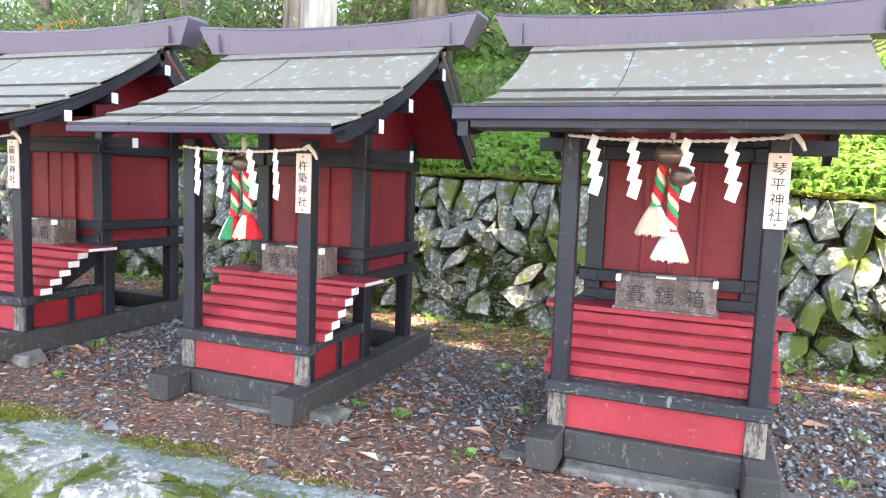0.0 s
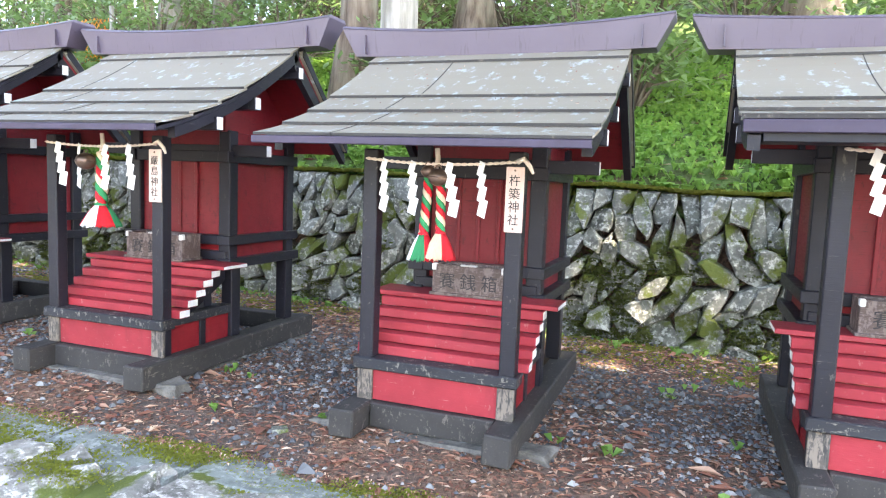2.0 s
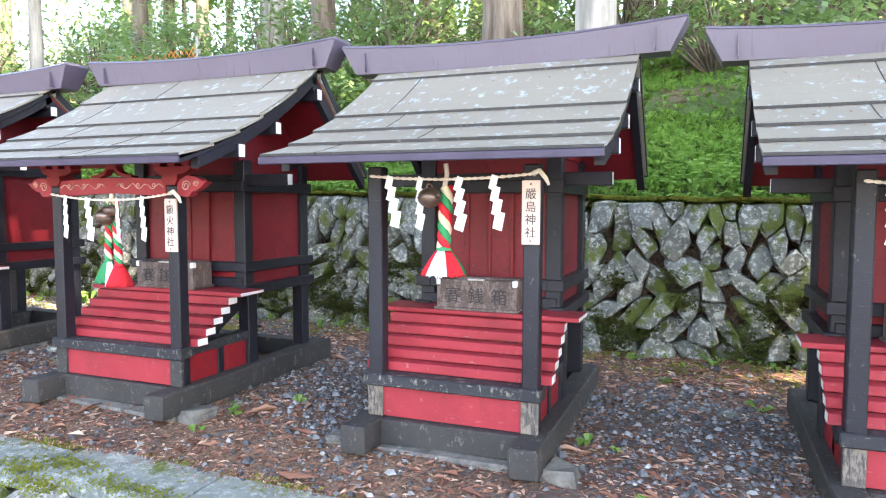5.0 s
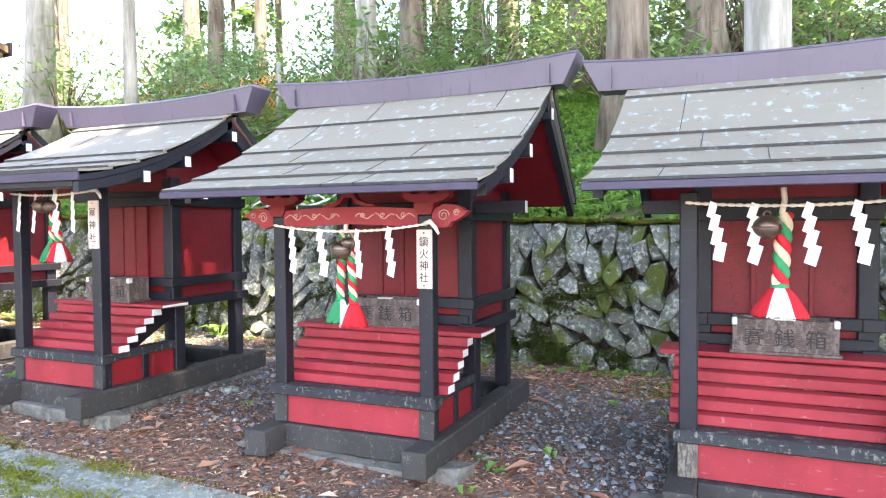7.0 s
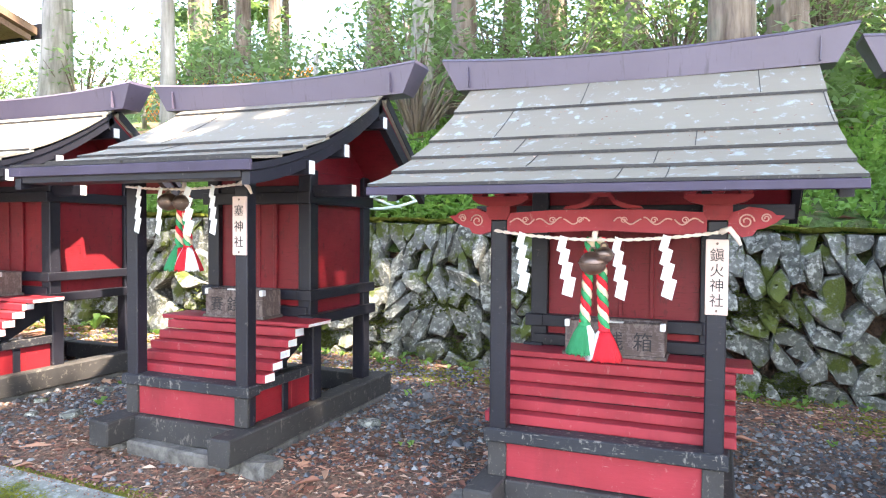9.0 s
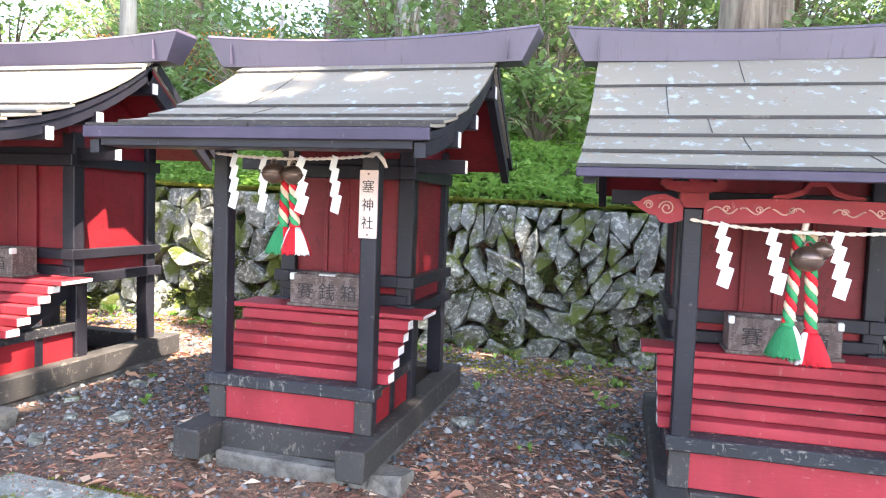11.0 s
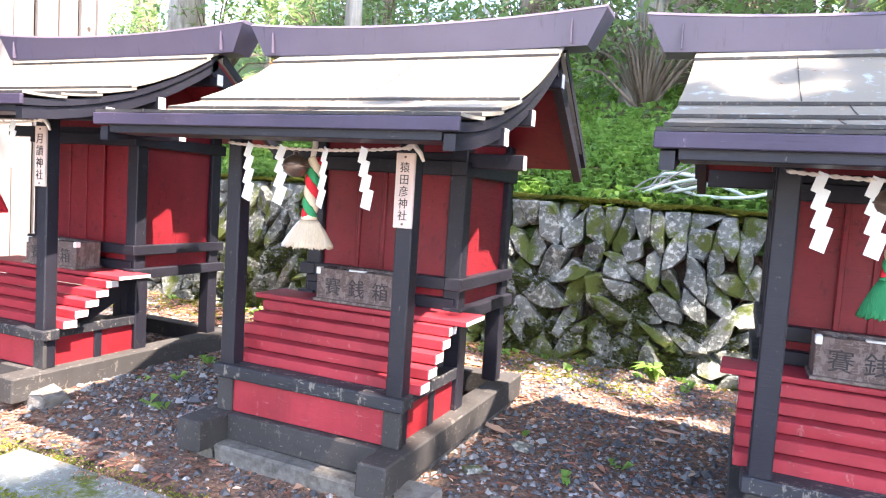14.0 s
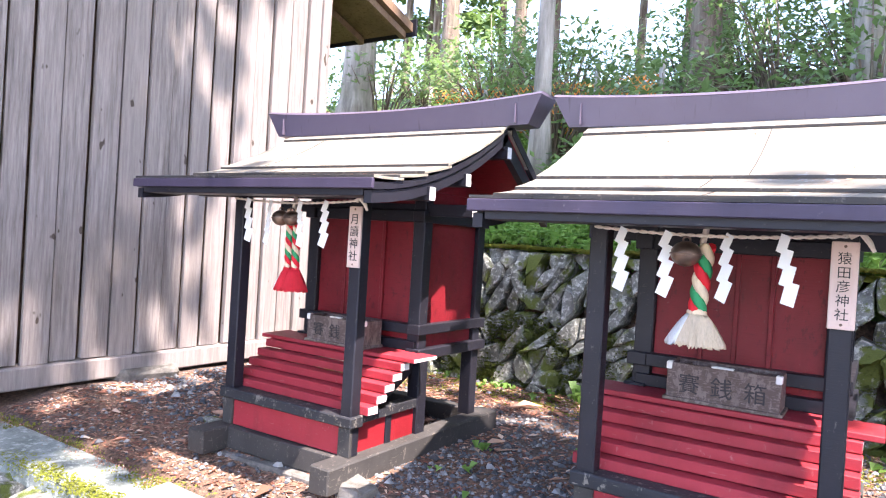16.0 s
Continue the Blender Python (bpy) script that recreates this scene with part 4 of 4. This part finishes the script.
bmesh.ops.recalc_face_normals(bm, faces=bm.faces[:])
part("wall_core", bm, SOIL, wall)


def tufts(name, pts, height, material, label, category, seed, blades=5, wide=0.25, parent=None):
    """Clumps of small pointed leaves at the given feet."""
    rs = np.random.RandomState(seed)
    V, F = [], []
    for x, y, z in pts:
        for _ in range(blades):
            a, tip = rs.rand() * 6.28, rs.uniform(0.3, 1.0)
            l = height * rs.uniform(0.5, 1.2)
            c, s = math.cos(a), math.sin(a)
            wv = l * wide
            ox, oy = rs.uniform(-0.03, 0.03), rs.uniform(-0.03, 0.03)
            b = len(V)
            for d, u, hz in ((0, 0, 0), (0.5 * tip, wv, 0.6), (1.0 * tip, 0, 0.75 - 0.3 * tip), (0.5 * tip, -wv, 0.6)):
                V.append((x + ox + c * d * l - s * u, y + oy + s * d * l + c * u, z + hz * l))
            F.append((b, b + 1, b + 2, b + 3))
    return tagged(raw(name, V, F, material, parent), label, category, "", "stuff")


grid("moss_cap", lin(-17, 4.5, 160), lin(5.76, 6.3, 12), lambda x, y: ground_z(x) + WALL_H + 0.05 * noise.noise(Vector((x * 4, y * 4, 1))) + (-0.06 if y < 5.80 else -0.02 if y < 5.86 else 0.0), MOSS, "yellow-green moss cushion along the top of the wall", "moss")
rs = np.random.RandomState(8)
pts = [(rs.uniform(-17, 4), 5.70 + 0.45 * rs.rand() ** 1.8) for _ in range(12000)]
tufts("moss", [(x, y, ground_z(x) + WALL_H + 0.015 + 0.03 * noise.noise(Vector((x * 3, y * 3, 0)))) for x, y in pts], 0.045, MOSS, "yellow-green moss along the wall's top", "moss", 1, 5, 0.5)
pts = []
for k in range(105):
    cx, cz, sp = rs.uniform(-14.5, 2), 0.05 + 0.75 * rs.rand() ** 1.6, rs.uniform(0.05, 0.16)
    for _ in range(int(1100 * sp)):
        x, z = cx + rs.randn() * sp, max(0.0, cz + rs.randn() * sp * 0.6)
        pts.append((x, wall_y(z) - 0.075 + rs.uniform(-0.02, 0.03), ground_z(x) + z))
kp = []
for k in range(130):
    cx, sp = rs.uniform(-15, 2), rs.uniform(0.03, 0.12)
    cy = kerb_back(cx) - rs.choice([0.02, 0.30, 0.42, rs.uniform(0, 0.4)])
    for _ in range(int(1300 * sp)):
        x, y = cx + rs.randn() * sp * 1.6, cy + rs.randn() * sp * 0.5
        kp.append((x, y, ground_z(x) - 0.004))
tufts("kerb_moss", kp, 0.015, MOSS, "olive moss patches on the kerb slabs", "moss", 14, 5, 0.5)
kl = [(x, kerb_back(x) - rs.uniform(-0.02, 0.14) * rs.rand(), ground_z(x) + 0.004) for x in rs.uniform(-15, 2.2, 2600)]
tufts("kerb_litter", kl, 0.016, LITTER, "brown needles strewn over the kerb's edge", "leaf litter", 15, 2, 0.25)
tufts("wall_moss", pts, 0.03, DARKMOSS, "green moss cushions on the stones of the wall", "moss", 12, 5, 0.5)
pts = []
while len(pts) < 25000:
    x, y = rs.uniform(-17, 4), 5.92 + 8 * rs.rand() ** 1.5
    if noise.noise(Vector((x * 0.5, y * 0.5, 9))) > -0.34 + 0.02 * (y - 6) + 0.3 * rs.randn():
        pts.append((x, y, bank_z(x, y)))
tufts("undergrowth", pts, 0.115, FERN, "fresh green low plants and ferns on the slope", "undergrowth", 2, 6, 0.24)
pts = [(x, y, terrace_z(x, y)) for x, y in ((rs.uniform(-14, 1.5), rs.choice([rs.uniform(5.05, 5.5), rs.uniform(5.2, 5.5), rs.uniform(2.5, 4.8)])) for _ in range(260))]
pts = [p for p in pts if p[1] > 4.6 or not any(abs(p[0] - hh[0]) < hh[3] / 2 + 0.2 for hh in HALLS)]
tufts("weeds", pts, 0.07, FERN, "small green weeds in the gravel and at the wall's foot", "weeds", 5, 4, 0.35)
gm = []
for k in range(90):
    cx, cy, sp = rs.uniform(-14.5, 2), rs.uniform(4.75, 5.45), rs.uniform(0.06, 0.2)
    for _ in range(int(500 * sp)):
        x, y = cx + rs.randn() * sp * 1.5, min(5.5, cy + rs.randn() * sp * 0.6)
        gm.append((x, y, terrace_z(x, y) - 0.004))
tufts("ground_moss", gm, 0.02, MOSS, "olive moss patches on the soil below the wall", "moss", 21, 5, 0.5)
for x, y, s in ((-12.0, 5.25, 0.22), (-9.35, 5.2, 0.2), (-11.6, 5.3, 0.14)):
    ob = tufts("fern", [(0, 0, 0)], s, FERN, "", "", int(s * 100), 16, 0.14)
    ob.location = (x, y, terrace_z(x, y))
    ob["kind"] = "thing"
    tagged(ob, "small bright green fern at the foot of the wall", "fern", "ferns")


# ---- trees and shrubs ----
def leaf_cloud(centres, per, spread, size, seed, narrow=0.32, droop=0.2):
    rs = np.random.RandomState(seed)
    V, F = [], []
    for c in centres:
        for _ in range(per):
            d = rs.randn(3) * spread
            p = np.array(c) + d * (1, 1, 0.7)
            a, e = rs.rand() * 6.28, rs.uniform(-0.9, 0.6) - droop
            l = size * rs.uniform(0.6, 1.3)
            f = np.array((math.cos(a) * math.cos(e), math.sin(a) * math.cos(e), math.sin(e)))
            s = np.array((-math.sin(a), math.cos(a), rs.uniform(-0.6, 0.6))) * narrow * l
            b = len(V)
            V += [tuple(p), tuple(p + f * l * 0.5 + s), tuple(p + f * l), tuple(p + f * l * 0.5 - s)]
            F.append((b, b + 1, b + 2, b + 3))
    return V, F


def tree(x, y, z, rad, height, bark, crown, seed, lean=0.0, label="", low=0.45, per=60, size=0.35, wide=2.2):
    """Tapered trunk with root flare, limbs and a ragged crown."""
    r = random.Random(seed)
    t = new("tree")
    t.location = (x, y, z - 0.15)
    pts, rr = [], []
    for i in range(13):
        u = i / 12
        pts.append((lean * u * height + 0.06 * math.sin(u * 5 + seed), 0.05 * math.sin(u * 4 + seed * 2), u * height))
        rr.append(rad * (1.0 - 0.72 * u) * (1 + 0.7 * math.exp(-u * height * 1.8)))
    bm = tube(pts, rr, 18)
    for v in bm.verts:
        a = math.atan2(v.co.y, v.co.x - lean * v.co.z)
        k = 1 + (0.10 * math.sin(a * 5 + seed) + 0.05 * math.sin(a * 11)) * math.exp(-v.co.z * 0.8)
        v.co.x, v.co.y = v.co.x * k, v.co.y * k
    part("trunk", bm, bark, t)
    tips = []
    for k in range(16):
        u = r.uniform(low, 0.98)
        a = r.uniform(0, 6.28)
        l = wide * (1.15 - u) * r.uniform(0.8, 1.5)
        bx = Vector((lean * u * height, 0, u * height))
        end = bx + Vector((math.cos(a) * l, math.sin(a) * l, l * r.uniform(-0.25, 0.3)))
        mid = bx.lerp(end, 0.5) + Vector((0, 0, 0.12 * l))
        part("limb", tube([bx, mid, end], [rad * 0.22, rad * 0.13, rad * 0.04], 6), bark, t)
        tips += [tuple(bx.lerp(end, q) + Vector((0, 0, 0.05))) for q in (0.55, 0.8, 1.0)]
    if crown is not None:
        V, F = leaf_cloud(tips, per, 0.38, size, seed)
        raw("crown", V, F, crown, t)
    return tagged(t, label or "tall cedar with straight grey-brown trunk on the slope", "tree", "trees on the slope")


def shrub(x, y, z, w, h, leaf, size, seed, label, n=34, per=34, narrow=0.2):
    r = random.Random(seed)
    s = new("shrub")
    s.location = (x, y, z)
    tips = []
    for k in range(n):
        a, q = r.uniform(0, 6.28), r.random() ** 0.5
        end = Vector((math.cos(a) * w * q, math.sin(a) * w * q * 0.8, h * (1.0 - 0.55 * q * q) * r.uniform(0.45, 1.05)))
        part("stem", tube([(0, 0, -0.1), end * 0.5 + Vector((0, 0, 0.1 * h)), end], [0.03, 0.018, 0.006], 5), BARK, s)
        tips.append(tuple(end))
    V, F = leaf_cloud(tips, per, 0.15 * h, size, seed, narrow, 0.0)
    raw("foliage", V, F, leaf, s)
    return tagged(s, label, "shrub", "shrubs on the slope")


def at_bank(f, x, y, *a, **k):
    return f(x, y, bank_z(x, y), *a, **k)


# trunks that stand close behind the wall, then the wood
PALE = "tall tree with pale grey bark on the slope"
TREES = [
    (-5.79, 8.65, 0.27, BARK), (-4.95, 11.5, 0.30, BARK), (-10.01, 11.2, 0.24, BARK), (-13.88, 8.25, 0.12, PALEBARK),
    (-10.25, 10.0, 0.19, PALEBARK), (-18.9, 10.2, 0.34, PALEBARK), (-9.3, 14.5, 0.26, BARK), (-13.2, 14.0, 0.3, BARK), (-7.4, 13.5, 0.18, BARK), (0.3, 11.0, 0.35, BARK), (-15.8, 12.5, 0.2, BARK),
]
for k, (x, y, rad, bark) in enumerate(TREES):
    at_bank(tree, x, y, rad, 15.0, bark, NEEDLE, 20 + k, 0.0, PALE if bark is PALEBARK else "", 0.6, 28)
rt = random.Random(77)
for k in range(48):
    x, y = rt.uniform(-34, 10), rt.uniform(16, 30)
    at_bank(tree, x, y, rt.uniform(0.14, 0.34), rt.uniform(13, 18), BARK, NEEDLE, 60 + k, rt.uniform(-0.02, 0.02), "", rt.choice((0.25, 0.4, 0.5)), 34, 0.45)
SH = "broad evergreen shrub with long glossy leaves on the slope"
for k, (x, y, w, h) in enumerate(((-10.2, 9.6, 1.3, 2.1), (-12.4, 9.0, 1.2, 1.8), (-8.2, 10.4, 1.3, 2.0), (-14.5, 10.0, 1.3, 2.4), (-6.5, 11.8, 1.2, 2.0), (-3.1, 11.5, 1.2, 1.5), (-0.6, 11.0, 1.3, 1.8), (-16.8, 12.0, 1.6, 2.6), (-13.0, 8.0, 0.6, 1.0), (-5.0, 8.6, 0.7, 1.1), (-1.9, 8.4, 0.7, 1.3), (1.2, 9.0, 0.9, 1.4), (-18.5, 10.5, 1.5, 2.6), (-11.6, 12.5, 1.5, 2.6), (-4.8, 13.5, 1.5, 2.4), (-9.3, 13.5, 1.6, 2.6), (-8.0, 8.2, 0.6, 1.0))):
    at_bank(shrub, x, y, w, h, LEAF, 0.17, 200 + k, SH)
rh = random.Random(31)
for k in range(14):
    at_bank(shrub, -26 + 1.95 * k + rh.uniform(-0.4, 0.4), rh.uniform(13.5, 18.5), 1.7, rh.uniform(1.8, 3.4), LEAF, 0.15, 300 + k, "leafy green forest shrub higher up the slope", 36, 45, 0.24)
# tall unseen trees added beside the path, whose crowns shade most of the row
def shade_tree(x, y, z, h, wide, limbs, per, seed, bark=BARK, girth=1.0, label="tall leafy tree added out of view to shade the shrines"):
    r = random.Random(seed)
    t = new("tree")
    t.location = (x, y, z - 0.15)
    part("trunk", tube([(0, 0, 0), (0.05, 0, 0.5), (0.0, 0.05, h * 0.4), (0.1, 0, h * 0.75), (0, 0, h)], [q * girth for q in (0.42, 0.3, 0.25, 0.16, 0.04)], 14), bark, t)
    tips = []
    for k in range(limbs):
        u = 0.70 + 0.28 * k / limbs
        a = k * 2.399 + r.uniform(-0.3, 0.3)
        l = wide * math.sqrt(r.uniform(0.12, 1.0)) * (1.0 if u < 0.8 else 0.75)
        b0 = Vector((0, 0, u * h))
        end = b0 + Vector((math.cos(a) * l, math.sin(a) * l, r.uniform(-0.1, 0.9)))
        part("limb", tube([b0, b0.lerp(end, 0.5) + Vector((0, 0, 0.25)), end], [0.09, 0.05, 0.015], 5), BARK, t)
        tips += [tuple(b0.lerp(end, q)) for q in (0.45, 0.75, 1.0)]
    V, F = leaf_cloud(tips, per, 0.42, 0.34, seed, 0.36)
    raw("crown", V, F, NEEDLE, t)
    return tagged(t, label, "tree", "tall shade trees")


for k, (x, y, wide, limbs, per) in enumerate(((1.2, -1.9, 4.95, 115, 85), (4.6, -1.9, 5.6, 110, 85), (8.4, -1.8, 5.4, 100, 85), (3.4, 4.6, 4.8, 60, 66), (4.6, 8.8, 5.0, 30, 50), (-8.4, -1.4, 3.4, 54, 70), (-11.5, -3.0, 3.0, 34, 52))):
    shade_tree(x, y, bank_z(x, y) if y > 6 else ground_z(x) - (PATH_DROP if y < 2 else 0), 19.0 + 0.3 * k, wide, limbs, per, 400 + k)


# real pale trunk; its unseen high crown is added to shade the wall
shade_tree(-4.23, 6.65, bank_z(-4.23, 6.65), 19.0, 4.95, 54, 50, 431, PALEBARK, 0.68, "tall tree with pale bark behind the stone wall")


# ---- plank building at the row's end ----
bld = new("plank_building")
tagged(bld, "old wooden building with silvery weathered vertical planks", "building")
BX, BY0, BY1, BZ = -15.1, -3.0, 5.3, 0.68
part("sill", box(BX - 0.14, BX + 0.05, BY0, BY1 + 0.03, BZ - 0.16, BZ, 0.01), PLANK, bld)
part("core", box(-20.0, BX - 0.16, BY0 + 0.02, BY1 - 0.02, BZ - 0.1, 6.6, 0), BROWNWOOD, bld)
part("corner_post", box(BX - 0.12, BX + 0.03, BY1 - 0.06, BY1 + 0.06, BZ, 6.4, 0.008), PLANK, bld)
y = BY0
rp = random.Random(9)
while y < BY1 - 0.1:
    wd = rp.uniform(0.18, 0.25)
    dep = 0.020 * (len(bld.children) % 2)
    part("plank", box(BX - 0.045, BX - 0.02 + dep + rp.uniform(0, 0.006), y + rp.uniform(0.006, 0.019), min(y + wd - rp.uniform(0.006, 0.019), BY1 - 0.07), BZ + rp.uniform(0, 0.012), 6.4, 0.003, None, 0.003), PLANK, bld)
    y += wd
prism2_ring = [(-20.6, 6.3), (-17.5, 8.0), (-14.6, 6.3), (-14.6, 6.42), (-17.5, 8.14), (-20.6, 6.42)]
part("roof", prism2(prism2_ring, BY0 - 1.0, BY1 + 0.3), BROWNWOOD, bld)
part("lower_roof", prism([(BY1 + 0.1, 4.95), (BY1 + 1.75, 4.45), (BY1 + 1.75, 4.56), (BY1 + 0.1, 5.07)], -19.0, -15.25), BROWNWOOD, bld)
for k in range(6):
    part("rafter", prism([(BY1 + 0.1, 4.93), (BY1 + 1.7, 4.445), (BY1 + 1.7, 4.36), (BY1 + 0.1, 4.84)], -18.9 + 0.7 * k, -18.82 + 0.7 * k), BROWNWOOD, bld)
part("fascia", box(-19.0, -15.2, BY1 + 1.755, BY1 + 1.79, 4.40, 4.62, 0.005), BLACK, bld)
for k in range(4):
    bm = hull_block(0, 0, 0, 0.34, 0.5, 0.26, 0.03, rp)
    ob = part("foundation_stone", bm, CONCRETE)
    ob.matrix_world = pose(BX - 0.02, 0.2 + 1.6 * k, ground_z(BX) + 0.02)
    tagged(ob, "pale rough stone under the building's sill", "stone", "foundation stones")

# ---- net fence and hose on the slope ----
fence = new("net_fence")
tagged(fence, "orange plastic net fence between pale wooden stakes", "fence")
fp = [(-18.5, 12.2), (-17.0, 12.0), (-15.6, 11.7), (-14.4, 11.4), (-13.3, 11.5)]
for x, y in fp:
    z = bank_z(x, y)
    part("stake", tube([(x, y, z - 0.2), (x + 0.02, y, z + 1.3)], [0.06, 0.05], 9), PALEBARK, fence)
bm = bmesh.new()
for (xa, ya), (xb, yb) in zip(fp, fp[1:]):
    a, b = Vector((xa, ya, bank_z(xa, ya))), Vector((xb, yb, bank_z(xb, yb)))
    n = 10
    for k in range(-6, n):
        for flip in (0, 1):
            u0, u1 = k / n, (k + 6) / n
            if flip:
                u0, u1 = u1, u0
            P0, P1 = Vector((u0, 0.15, 0)), Vector((u1, 1.1, 0))
            lo, hi = 0.0, 1.0
            d = P1.x - P0.x
            for lim, sgn in ((0.0, 1), (1.0, -1)):
                t = (lim - P0.x) / d
                if (d > 0) == (sgn > 0):
                    lo = max(lo, t)
                else:
                    hi = min(hi, t)
            if hi - lo < 0.02:
                continue
            ends = [P0.lerp(P1, t) for t in (lo, hi)]
            tube([a.lerp(b, e2.x) + Vector((0, 0, e2.y)) for e2 in ends], 0.011, 4, bm)
part("net", bm, ORANGE, fence, "orange plastic mesh")
hose = []
for i in range(120):
    t = i / 119
    a = t * 6.28 * 4
    rr = 0.42 + 0.08 * math.sin(a * 0.37)
    hose.append((-9.25 + rr * math.cos(a) + 0.25 * t, 6.25 + 0.45 * rr * math.sin(a), ground_z(-9.2) + WALL_H + 0.19 + 0.10 * math.sin(a * 1.3 + 1) + 0.06 * t))
tagged(part("garden_hose", tube(hose, 0.014, 6), HOSE), "coiled pale green hose lying on the mossy wall top", "hose")

# bare twigs lying on the wall top
rb = random.Random(17)
twigs = bmesh.new()
for k in range(9):
    a = rb.uniform(-0.5, 0.9)
    ln = rb.uniform(0.35, 0.8)
    p0 = Vector((rb.uniform(-0.1, 0.25), rb.uniform(-0.1, 0.1), 0.02))
    pts = [p0 + Vector((ln * u * math.cos(a), 0.06 * math.sin(u * 5 + k), ln * u * math.sin(a) * 0.75 + 0.08 * math.sin(u * 3.1))) for u in [i / 7 for i in range(8)]]
    tube(pts, [0.011 - 0.0011 * i for i in range(8)], 5, twigs)
    tube([pts[4], pts[4] + Vector((0.10, -0.03, 0.10)), pts[4] + Vector((0.17, -0.02, 0.22))], [0.006, 0.004, 0.002], 5, twigs)
branch = part("fallen_branch", twigs, PALEBARK)
branch.location = (-9.75, 6.12, bank_z(-9.75, 6.12) + 0.02)
tagged(branch, "bare pale dead branch lying on the mossy wall top", "branch")
